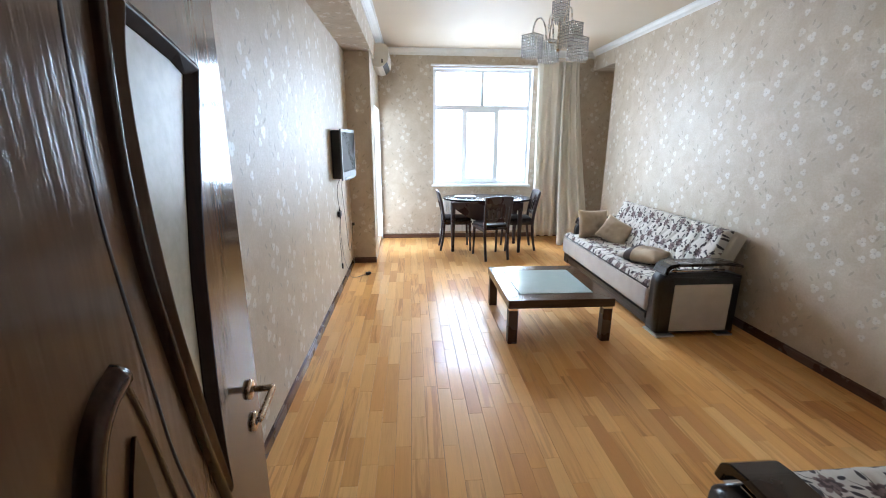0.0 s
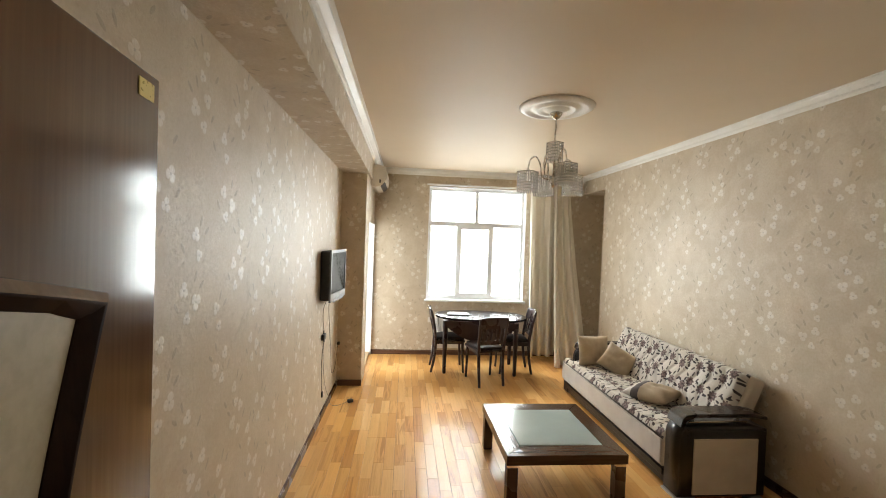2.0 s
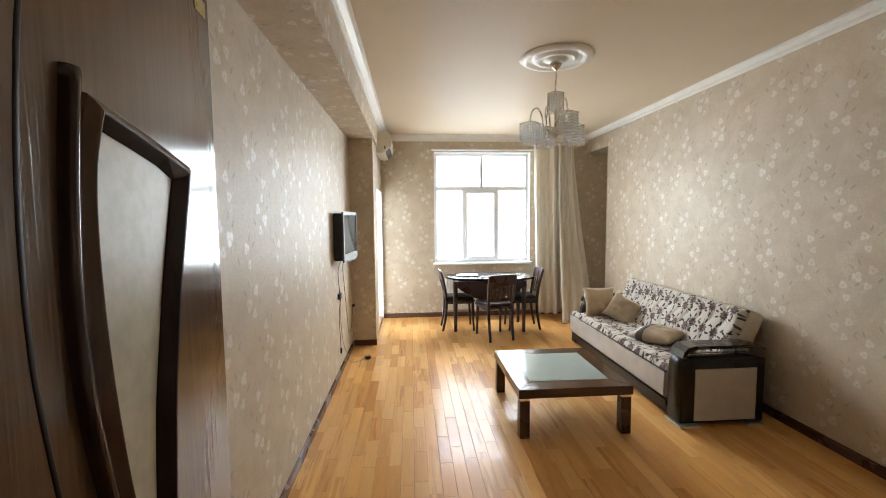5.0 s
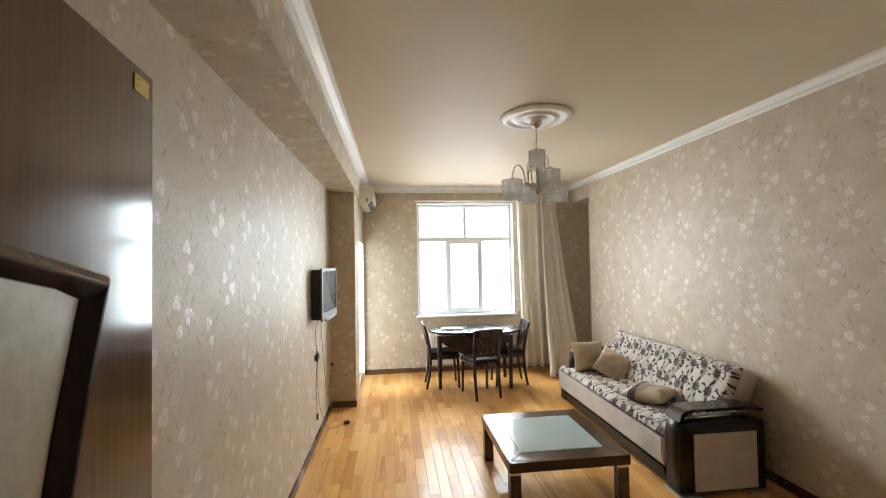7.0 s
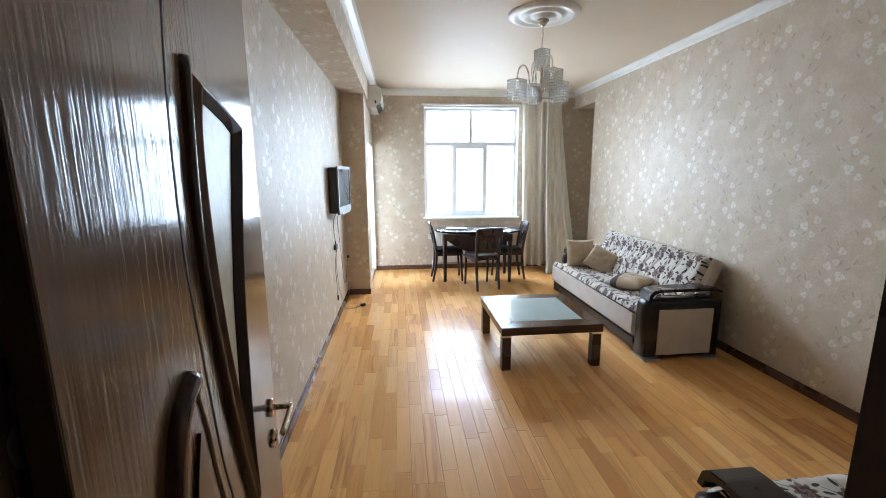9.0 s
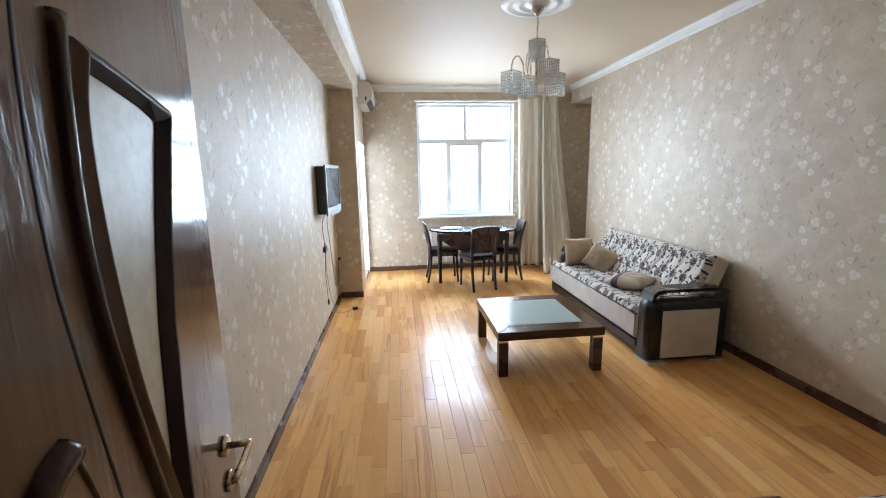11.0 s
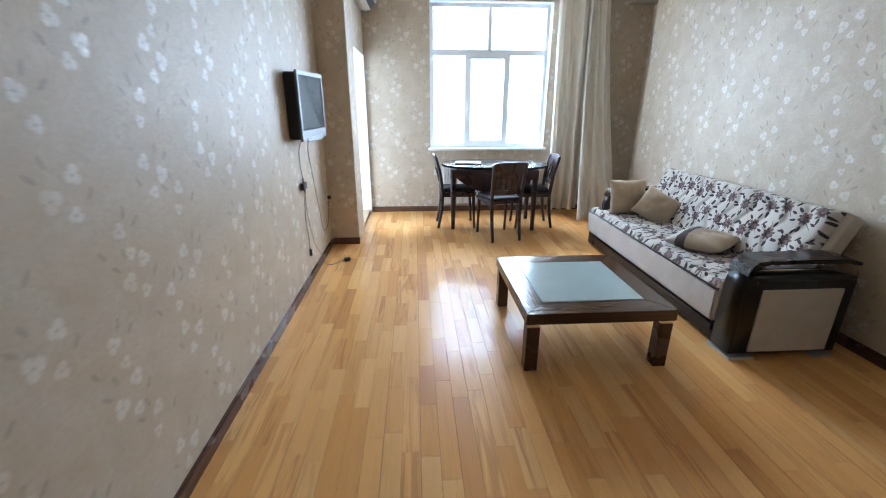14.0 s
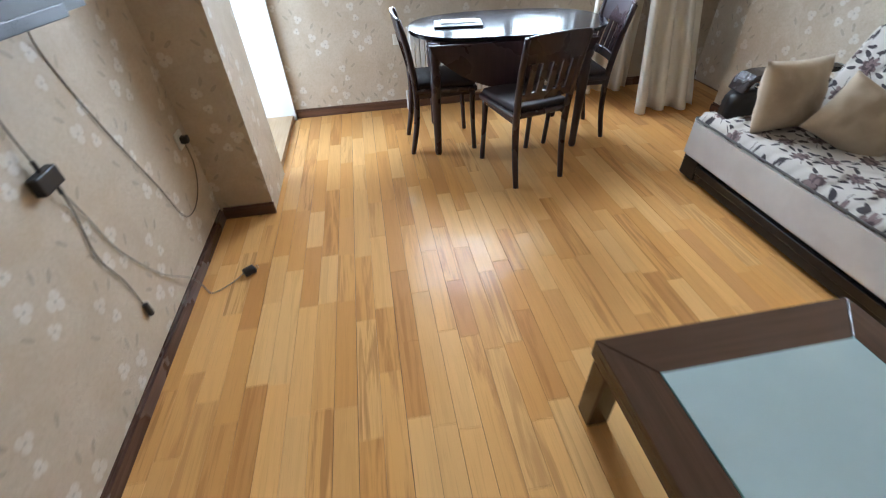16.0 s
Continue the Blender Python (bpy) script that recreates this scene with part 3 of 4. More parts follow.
# door leaf: local y runs from the hinge to the free edge, local x is the face turned to the room's middle
LEAF = 0.822
door = tagged(new("door_1"), "open dark brown veneered door with a curved frosted glass insert", "door", "", "structure")
door.matrix_basis = pose(-0.120, 0.885, 0.008, 0, 0, 5.3)
part("leaf", rbox(-0.042, 0, 0, 0, LEAF, 2.098, 0.003), DOOR_WOOD, door)


def ribbon(left, right, x0, x1):
    """A raised band on the leaf between two lines of (s, z)."""
    pts = list(left) + list(reversed(right))
    bm = prism([(s, z) for s, z in pts], x0, x1, "x")
    return bm


def curve2(points, steps=6):
    return [(v.x, v.y) for v in smooth_line([(a, b, 0) for a, b in points], steps)]


def shifted(line, d):
    """A line moved sideways by d."""
    out = []
    for i, (a, b) in enumerate(line):
        p, q = line[max(i - 1, 0)], line[min(i + 1, len(line) - 1)]
        tx, ty = q[0] - p[0], q[1] - p[1]
        n = math.hypot(tx, ty) or 1
        out.append((a - ty / n * d, b + tx / n * d))
    return out


def moulding(line, width, height, name, parent, mat, label=""):
    """A half-round bead along a line of (s, z) on the leaf."""
    bm = bmesh.new()
    rows = []
    for k in range(7):
        a = math.pi * k / 6
        row = shifted(line, -width / 2 * math.cos(a))
        h = height * math.sin(a)
        rows.append([bm.verts.new((h - 0.0005, s, z)) for s, z in row])
    for a, b in zip(rows, rows[1:]):
        for i in range(len(a) - 1):
            bm.faces.new((a[i], a[i + 1], b[i + 1], b[i]))
    bm.faces.new([r[0] for r in rows]), bm.faces.new([r[-1] for r in reversed(rows)])
    bmesh.ops.recalc_face_normals(bm, faces=bm.faces[:])
    return part(name, bm, mat, parent, label, smooth=True)


def loft(rows, close=False):
    """Bands between lines of (height, s, z) points on the leaf."""
    bm = bmesh.new()
    lines = [[bm.verts.new(q) for q in row] for row in rows]
    for a, b in zip(lines, lines[1:]):
        for i in range(len(a) if close else len(a) - 1):
            j = (i + 1) % len(a)
            bm.faces.new((a[i], a[j], b[j], b[i]))
    bmesh.ops.recalc_face_normals(bm, faces=bm.faces[:])
    return bm


def inset(loop, d, share=None):
    """A closed line moved inwards by d, with mitred corners."""
    out = []
    for i, (a, b) in enumerate(loop):
        p, q = Vector(loop[i - 1]), Vector(loop[(i + 1) % len(loop)])
        e, f = (Vector((a, b)) - p).normalized(), (q - Vector((a, b))).normalized()
        n = Vector((e.y + f.y, -e.x - f.x)).normalized()
        k = min(1.8, 1 / max(0.3, n.dot(Vector((e.y, -e.x))))) * (share[i] if share else 1)
        out.append((a + n.x * d * k, b + n.y * d * k))
    return out


def raised(loop, d, h, share=None):
    return [(h, a, b) for a, b in inset(loop, d, share)]


groove = curve2([(0.385, 2.085), (0.352, 1.975), (0.330, 1.881), (0.317, 1.80), (0.307, 1.70), (0.303, 1.60), (0.306, 1.50), (0.316, 1.42), (0.330, 1.330), (0.346, 1.232), (0.366, 1.114), (0.398, 1.00), (0.45, 0.85), (0.53, 0.68), (0.64, 0.52), (0.79, 0.38)])
# No recess is cut; a low bead coloured dark gives the groove's shade.
moulding(groove, 0.009, 0.0016, "groove", door, DOOR_SHADE, "thin bead coloured dark like a shaded groove")
bar = curve2([(0.384, 1.815), (0.372, 1.72), (0.365, 1.64), (0.362, 1.565), (0.366, 1.485), (0.377, 1.40), (0.402, 1.29), (0.431, 1.17), (0.476, 1.01), (0.528, 0.86), (0.560, 0.79)])
moulding(bar, 0.025, 0.014, "curved_moulding", door, DOOR_DARK, "glossy dark curved moulding")
left_side = curve2([(0.530, 0.885), (0.494, 1.02), (0.455, 1.17), (0.425, 1.288), (0.409, 1.38), (0.397, 1.475), (0.391, 1.56), (0.390, 1.64), (0.396, 1.71), (0.416, 1.775)], 4)
right_side = curve2([(0.650, 1.728), (0.626, 1.655), (0.593, 1.545), (0.570, 1.45), (0.549, 1.35), (0.535, 1.21), (0.525, 1.09), (0.524, 0.97), (0.530, 0.885)], 4)
ridge = left_side + [(0.486, 1.763), (0.568, 1.746)] + right_side[:-1]
wide = [0.35] * (len(left_side) - 1) + [0.4] + [0.42] * 2 + [0.6] + [0.8] * (len(right_side) - 6) + [0.7, 0.5, 0.35, 0.3]
part("glass_insert", prism(inset(ridge, 0.040, wide), 0.0005, 0.0025, "x"), FROST, door, "frosted glass insert")
part("glass_frame", loft([raised(ridge, -0.018, 0.0), raised(ridge, -0.016, 0.007), raised(ridge, -0.004, 0.016), raised(ridge, -0.001, 0.0175)], True), DOOR_WOOD, door, "glossy brown raised frame round the glass")
# Slope turned from the window; its shade is painted as near-black wood.
part("glass_bed", loft([raised(ridge, -0.001, 0.0175), raised(ridge, 0.004, 0.0168, wide), raised(ridge, 0.040, 0.0045, wide), raised(ridge, 0.043, 0.0, wide)], True), DOOR_SHADE, door, "inner slope of the frame, coloured dark as if in shade")
low = curve2([(0.272, 1.308), (0.228, 1.290), (0.195, 1.250), (0.167, 1.17), (0.148, 1.06), (0.140, 0.92), (0.155, 0.74), (0.20, 0.55), (0.28, 0.40)])
moulding(low, 0.042, 0.020, "curved_moulding", door, DOOR_DARK)
moulding(curve2([(0.280, 1.305), (0.312, 1.20), (0.342, 1.07), (0.38, 0.92), (0.44, 0.72)]), 0.010, 0.005, "bead", door, DOOR_WOOD)
drop = curve2([(0.275, 1.212), (0.245, 1.14), (0.226, 1.05), (0.218, 0.94), (0.228, 0.80), (0.258, 0.68), (0.30, 0.56)])
drop2 = curve2([(0.277, 1.212), (0.290, 1.14), (0.306, 1.05), (0.327, 0.94), (0.344, 0.80), (0.344, 0.68), (0.305, 0.56)])
part("dark_insert", ribbon(drop, drop2, 0.0005, 0.006), DOOR_DARK, door, "dark teardrop inlay")
hs, hz = 0.749, 0.978
handle = part("handle", lathe([(0.025, 0), (0.026, 0.004), (0.024, 0.009), (0.012, 0.011)], 24), BRONZE, door, "brushed bronze lever handle", True)
handle.matrix_basis = Matrix.Translation((0, hs, hz)) @ pose(0, 0, 0, 0, 90, 0)
part("lever", tube(smooth_line([(0, 0, 0.008), (0, 0, 0.045), (0.006, 0.010, 0.055), (0.008, -0.03, 0.056), (0.010, -0.115, 0.054)]), [0.0085] * 25, 12), BRONZE, handle, "", True)
rosette = part("lock_rosette", lathe([(0.025, 0), (0.026, 0.004), (0.024, 0.008), (0.006, 0.009)], 24), BRONZE, door, "bronze keyhole rosette", True)
rosette.matrix_basis = Matrix.Translation((0, hs + 0.004, hz - 0.098)) @ pose(0, 0, 0, 0, 90, 0)
part("cylinder", rbox(-0.005, -0.010, 0.008, 0.005, 0.010, 0.012, 0.001), TV_BLACK, rosette)
part("sticker", boxes((0.0005, 0.752, 2.052, 0.002, 0.800, 2.082)), BRASS, door, "small gold sticker")
part("hinge", tube([(0.004, -0.004, 1.75), (0.004, -0.004, 1.86)], 0.008), STEEL, door)
part("hinge", tube([(0.004, -0.004, 0.22), (0.004, -0.004, 0.33)], 0.008), STEEL, door)

# balcony side beyond the opening
structure("balcony_wall", boxes((-1.3, 6.2, -0.1, -0.80, 6.35, 2.6), (-1.3, 7.78, -0.1, -0.80, 7.9, 2.6)), REVEAL, "white balcony side wall")
structure("balcony_floor", boxes((-1.3, 6.35, -0.1, -0.65, 7.78, -0.005)), REVEAL, "pale balcony floor")


# ---- coffee table ----
def coffee_table():
    t = thing("coffee_table", (1.430, 4.145, 0), "low square dark wood coffee table with a frosted glass top", "coffee table")
    a, b, g0, g1 = 0.437, 0.46, 0.310, 0.315
    def rim(p, mat):
        bm = prism(p, 0.310, 0.380, "z")
        bmesh.ops.bevel(bm, geom=bm.edges[:], offset=0.003, segments=1, affect="EDGES")
        part("frame_board", bm, mat, t)
    e = 0.0008
    rim([(-a, -b + e), (-g0, -g1 + e), (-g0, g1 - e), (-a, b - e)], TABLE_WOOD)
    rim([(a, -b + e), (a, b - e), (g0, g1 - e), (g0, -g1 + e)], TABLE_WOOD)
    rim([(-a + e, -b), (a - e, -b), (g0 - e, -g1), (-g0 + e, -g1)], TABLE_WOOD_X)
    rim([(-a + e, b), (-g0 + e, g1), (g0 - e, g1), (a - e, b)], TABLE_WOOD_X)
    part("glass_top", rbox(-0.3085, -0.3135, 0.366, 0.3085, 0.3135, 0.3835, 0.0015, 1), MILK, t, "frosted pale blue glass pane")
    for gx in (-0.3058, 0.3058):
        part("glass_rim", boxes((gx - 0.0038, -0.3145, 0.360, gx + 0.0038, 0.3145, 0.3832)), GLASS_EDGE, t)
    part("under_panel", boxes((-0.31, -0.315, 0.325, 0.31, 0.315, 0.340)), TABLE_WOOD, t)
    for sx in (-1, 1):
        for sy in (-1, 1):
            x, y = sx * 0.390, sy * 0.412
            leg = part("leg", rbox(x - 0.038, y - 0.038, 0, x + 0.038, y + 0.038, 0.290, 0.004), TABLE_LEG, t)
            part("steel_collar", boxes((x - 0.036, y - 0.036, 0.289, x + 0.036, y + 0.036, 0.312)), CHROME, leg, "polished steel collar")
    return t


coffee_table()


# ---- sofas ----
def cushion(w, d, h, n=18, seed=0, soft=0.5):
    """A stuffed square pillow, centred, lying flat."""
    rnd = random.Random(seed)
    bm = bmesh.new()
    off = Vector((rnd.random() * 9, rnd.random() * 9, 0))
    grids = []
    for side in (1, -1):
        g = []
        for i in range(n + 1):
            row = []
            for j in range(n + 1):
                u, v = 2 * i / n - 1, 2 * j / n - 1
                k = (max(0, 1 - abs(u) ** 2.4) * max(0, 1 - abs(v) ** 2.4)) ** soft
                x = u * w / 2 * (1 - 0.07 * (1 - v * v) * abs(u))
                y = v * d / 2 * (1 - 0.07 * (1 - u * u) * abs(v))
                z = side * (h / 2 * k) + (0.022 * noise.noise(Vector((u * 2, v * 2, side)) + off) + 0.012 * noise.noise(Vector((u * 7, v * 3, side)) + off)) * k
                row.append(bm.verts.new((x, y, z)))
            g.append(row)
        grids.append(g)
    for s, g in enumerate(grids):
        for i in range(n):
            for j in range(n):
                f = (g[i][j], g[i + 1][j], g[i + 1][j + 1], g[i][j + 1])
                bm.faces.new(f if s == 0 else f[::-1])
    bmesh.ops.remove_doubles(bm, verts=bm.verts[:], dist=0.0008)
    return bm


def seat_pad(length, depth, x0, z0, z1, puff=0.2, notch=None):
    """The quilted top of the seat, softly rounded, wavy across its length."""
    bm = bmesh.new()
    nx, ny = 24, int(length / 0.022)
    g = []
    for i in range(nx + 1):
        row = []
        for j in range(ny + 1):
            u, y = i / nx, j / ny * length
            edge = min(1, u / 0.06, (1 - u) / 0.06, y / 0.04, (length - y) / 0.04)
            edge = math.sqrt(max(0, 1 - (1 - edge) ** 2))
            x = x0 + u * depth
            q = abs(math.sin(math.pi * (y / 0.15 + 0.22 * math.sin(x * 21))))
            z = z0 + (z1 - z0) * edge * (1 - puff + puff * q ** 0.5) + 0.006 * noise.noise((x * 5, y * 5, 1))
            row.append(bm.verts.new((x, y, z)))
        g.append(row)
    for i in range(nx):
        for j in range(ny):
            if notch and g[i + 1][j].co.x > notch[0] and g[i][j + 1].co.y > notch[1]:
                continue
            bm.faces.new((g[i][j], g[i + 1][j], g[i + 1][j + 1], g[i][j + 1]))
    bmesh.ops.delete(bm, geom=[v for v in bm.verts if not v.link_faces], context="VERTS")
    edge = [e for e in bm.edges if e.is_boundary]
    low = bmesh.ops.extrude_edge_only(bm, edges=edge)["geom"]
    for v in low:
        if isinstance(v, bmesh.types.BMVert):
            v.co.z = z0 - 0.01
    bmesh.ops.recalc_face_normals(bm, faces=bm.faces[:])
    return bm


def sofa_arm(t, y0, y1, outside, back=0.0):
    """A padded black arm with a cream side panel and a raised cap on steel posts. outside: -1 or 1."""
    prof = [(0.012, 0.03), (0.70, 0.03), (0.70, 0.53), (0.60, 0.545), (0.13, 0.545)] + [(0.092 - 0.08 * math.sin(a), 0.465 + 0.08 * math.cos(a)) for a in (0.3, 0.6, 0.9, 1.2, 1.57)]
    bm = prism(prof, y0, y1, "y")
    bmesh.ops.bevel(bm, geom=[e for e in bm.edges if abs(e.verts[0].co.y - e.verts[1].co.y) < 1e-4], offset=0.018, segments=3, affect="EDGES")
    arm = part("arm", bm, LEATHER, t, "black leatherette arm", True)
    yo = y0 if outside < 0 else y1
    a, b = sorted((yo - 0.004 * outside, yo + 0.010 * outside))
    part("side_panel", rbox(0.115, a, 0.055, 0.615, b, 0.465, 0.004), CREAM, arm, "cream upholstered side panel")
    ym = (y0 + y1) / 2
    cap = [(0.018, 0.545), (0.036, 0.605), (0.07, 0.632), (0.13, 0.640), (0.60, 0.640), (0.70, 0.618), (0.70, 0.596), (0.60, 0.614), (0.14, 0.614), (0.09, 0.603), (0.062, 0.580), (0.050, 0.545)]
    bm = prism(cap, y0 + 0.012, y1 - 0.012, "y")
    bmesh.ops.bevel(bm, geom=bm.edges[:], offset=0.004, segments=2, affect="EDGES")
    part("arm_cap", bm, ARM_TOP, arm, "dark glossy wooden arm cap")
    for px in (0.16, 0.52):
        part("cap_post", tube([(px, ym, 0.542), (px, ym, 0.616)], 0.018, 14), CHROME, arm, "chrome post", True)
    part("cap_rod", tube([(0.10, ym - 0.05, 0.572), (0.56, ym - 0.05, 0.572)], 0.008, 10), CHROME, arm, "chrome rod", True)
    for fa, fb in ((0.006, 0.17), (0.56, 0.69)):
        part("foot_plate", boxes((fa, y0 - 0.008, 0.0, fb, y1 + 0.004, 0.015)), PLATE, arm, "steel foot plate")
    arm.location.x = back
    return arm


def sofa(where, length, turn, label, group, pulled=0.0):
    """Local x runs from the front to the back, local y along the seat."""
    t = thing("sofa", where, label, "sofa", group, turn)
    arm = 0.19
    sofa_arm(t, 0, arm, -1)
    sofa_arm(t, length - 0.14, length, 1, 0.125)
    part("base_end", rbox(0.03, length - 0.142, 0.02, 0.098, length - 0.01, 0.150, 0.008), LEATHER, t)
    a, b = arm + 0.003, length - 0.143
    part("base", rbox(0.035 - pulled, a, 0.025, 0.70, b, 0.150, 0.008), LEATHER, t, "black leatherette plinth")
    part("base_rail", rbox(0.015 - pulled, a + 0.01, 0.085, 0.034 - pulled, b - 0.01, 0.135, 0.005), LEATHER, t)
    e = length - 0.006
    bm = prism([(-pulled, a), (0.66, a), (0.66, b), (0.098, b), (0.098, e), (-pulled, e)], 0.152, 0.385, "z")
    sharp = [k for k in bm.edges if not (k.verts[0].co.x > 0.09 and k.verts[1].co.x > 0.09)]
    bmesh.ops.bevel(bm, geom=sharp, offset=0.022, segments=3, affect="EDGES")
    part("seat_box", bm, CREAM_PALE, t, "pale grey-beige seat front")
    bm = seat_pad(e - a - 0.008, 0.62 + pulled, 0.012, 0.375, 0.425, 0.2, (0.10 + pulled, b - a))
    for v in bm.verts:
        v.co.y += a
        v.co.x -= pulled
    part("seat_cushion", bm, ROSE_SEAT, t, "quilted off-white seat printed with dark roses", True)
    part("piping", tube([(0.008 - pulled, a + 0.01, 0.378), (0.008 - pulled, e - 0.02, 0.378), (0.020 - pulled, e - 0.006, 0.378), (0.09, e - 0.006, 0.378)], 0.006, 8), PIPING, t, "", True)
    back = part("backrest", bmesh.new(), CREAM, t, "quilted backrest printed with dark roses")
    lean = Matrix.Translation((0.50, a - 0.02, 0.40)) @ pose(0, 0, 0, 0, 23, 0)
    back.matrix_basis = lean
    n = b - a - 0.06
    core = rbox(0.045, 0.02, -0.04, 0.165, n + 0.07, 0.520, 0.03, 4)
    part("back_shell", core, CREAM, back, "cream back shell", True)
    bm = seat_pad(n - 0.02, 0.535, 0.0, 0.0, 0.068, 0.18)
    flat = Matrix(((0, 0, -1, 0.052), (0, 1, 0, 0.055), (1, 0, 0, -0.015), (0, 0, 0, 1)))
    bmesh.ops.transform(bm, matrix=flat, verts=bm.verts[:])
    bmesh.ops.recalc_face_normals(bm, faces=bm.faces[:])
    part("back_cushion", bm, ROSE_BACK, back, "quilted rose-printed cushion", True)
    return t


sofa((2.270, 3.735, 0), 2.265, 0, "rose-printed three-seat sofa bed with black arms against the wall", "sofas")
sofa((1.205, 1.745, 0), 1.86, -90, "rose-printed sofa with black arms beside the door wall", "sofas", 0.14)


def pillow(where, rot, w, d, h, seed, label, stripe=False):
    ob = thing("pillow", (0, 0, 0), label, "pillow", "pillows on the sofa")
    ob.matrix_basis = pose(*where, *rot)
    part("cover", cushion(w, d, h, 18, seed), BEIGE, ob, "", True)
    if stripe:
        bm = cushion(w + 0.006, d + 0.006, h + 0.008, 24, seed)
        geom = [f for f in bm.faces if not (-0.30 * w < f.calc_center_median().x < -0.13 * w)]
        bmesh.ops.delete(bm, geom=geom, context="FACES")
        part("stripe", bm, STRIPE, ob, "dark printed stripe", True)
        bm = cushion(w + 0.005, d + 0.005, h + 0.007, 24, seed)
        geom = [f for f in bm.faces if not (f.calc_center_median().x <= -0.30 * w)]
        bmesh.ops.delete(bm, geom=geom, context="FACES")
        part("pale_end", bm, CREAM_PALE, ob, "pale end panel", True)
    return ob


pillow((2.535, 5.700, 0.585), (78, 0, 2), 0.39, 0.36, 0.165, 1, "plain beige velour pillow propped against the sofa arm")
pillow((2.70, 5.43, 0.540), (64, 24, -48), 0.37, 0.31, 0.165, 2, "plain beige velour pillow leaning on the backrest")
pillow((2.60, 4.60, 0.485), (6, -4, -62), 0.43, 0.33, 0.145, 3, "beige pillow with a dark stripe lying on the seat", True)


# ---- dining set ----
def dining_table():
    t = thing("dining_table", (1.351, 6.85, 0), "dark lacquered oval drop-leaf dining table under the window", "dining table", "", -6.1)
    n = 56
    pts = []
    for k in range(n):
        a = 2 * math.pi * k / n
        c, s = math.cos(a), math.sin(a)
        r = (abs(c) ** 2.5 + abs(s) ** 2.5) ** (-1 / 2.5)
        pts.append((0.02 + 0.665 * r * c, 0.06 + 0.40 * r * s))
    pts = [(x, max(y, -0.315)) for x, y in pts]
    bm = prism(pts, 0.745, 0.77, "z")
    bmesh.ops.bevel(bm, geom=[e for e in bm.edges if abs(e.verts[0].co.z - e.verts[1].co.z) < 1e-5], offset=0.008, segments=2, affect="EDGES")
    part("tabletop", bm, DINING_TOP, t, "polished dark tabletop")
    leaf = [(-0.52, 0.742)] + [(-0.50 + 1.0 * k / 20, 0.70 - 0.235 * math.sin(math.pi * k / 20) ** 0.8) for k in range(21)] + [(0.52, 0.742)]
    part("drop_leaf", prism(leaf, -0.337, -0.317, "y"), DINING, t, "hanging curved table leaf")
    for ay in (-0.258, 0.258):
        part("apron", boxes((-0.47, ay - 0.01, 0.64, 0.47, ay + 0.01, 0.7445)), DINING, t)
    for ax in (-0.48, 0.48):
        part("side_apron", boxes((ax - 0.01, -0.25, 0.64, ax + 0.01, 0.25, 0.7445)), DINING, t)
    for sx in (-1, 1):
        for sy in (-1, 1):
            prof = [(0.021, 0), (0.026, 0.02), (0.024, 0.06), (0.029, 0.30), (0.034, 0.50), (0.036, 0.56), (0.028, 0.575), (0.037, 0.59), (0.028, 0.605), (0.038, 0.63), (0.038, 0.7445)]
            part("leg", lathe(prof, 14, sx * 0.487, sy * 0.272), DINING, t, "", True)
    return t


dining_table()


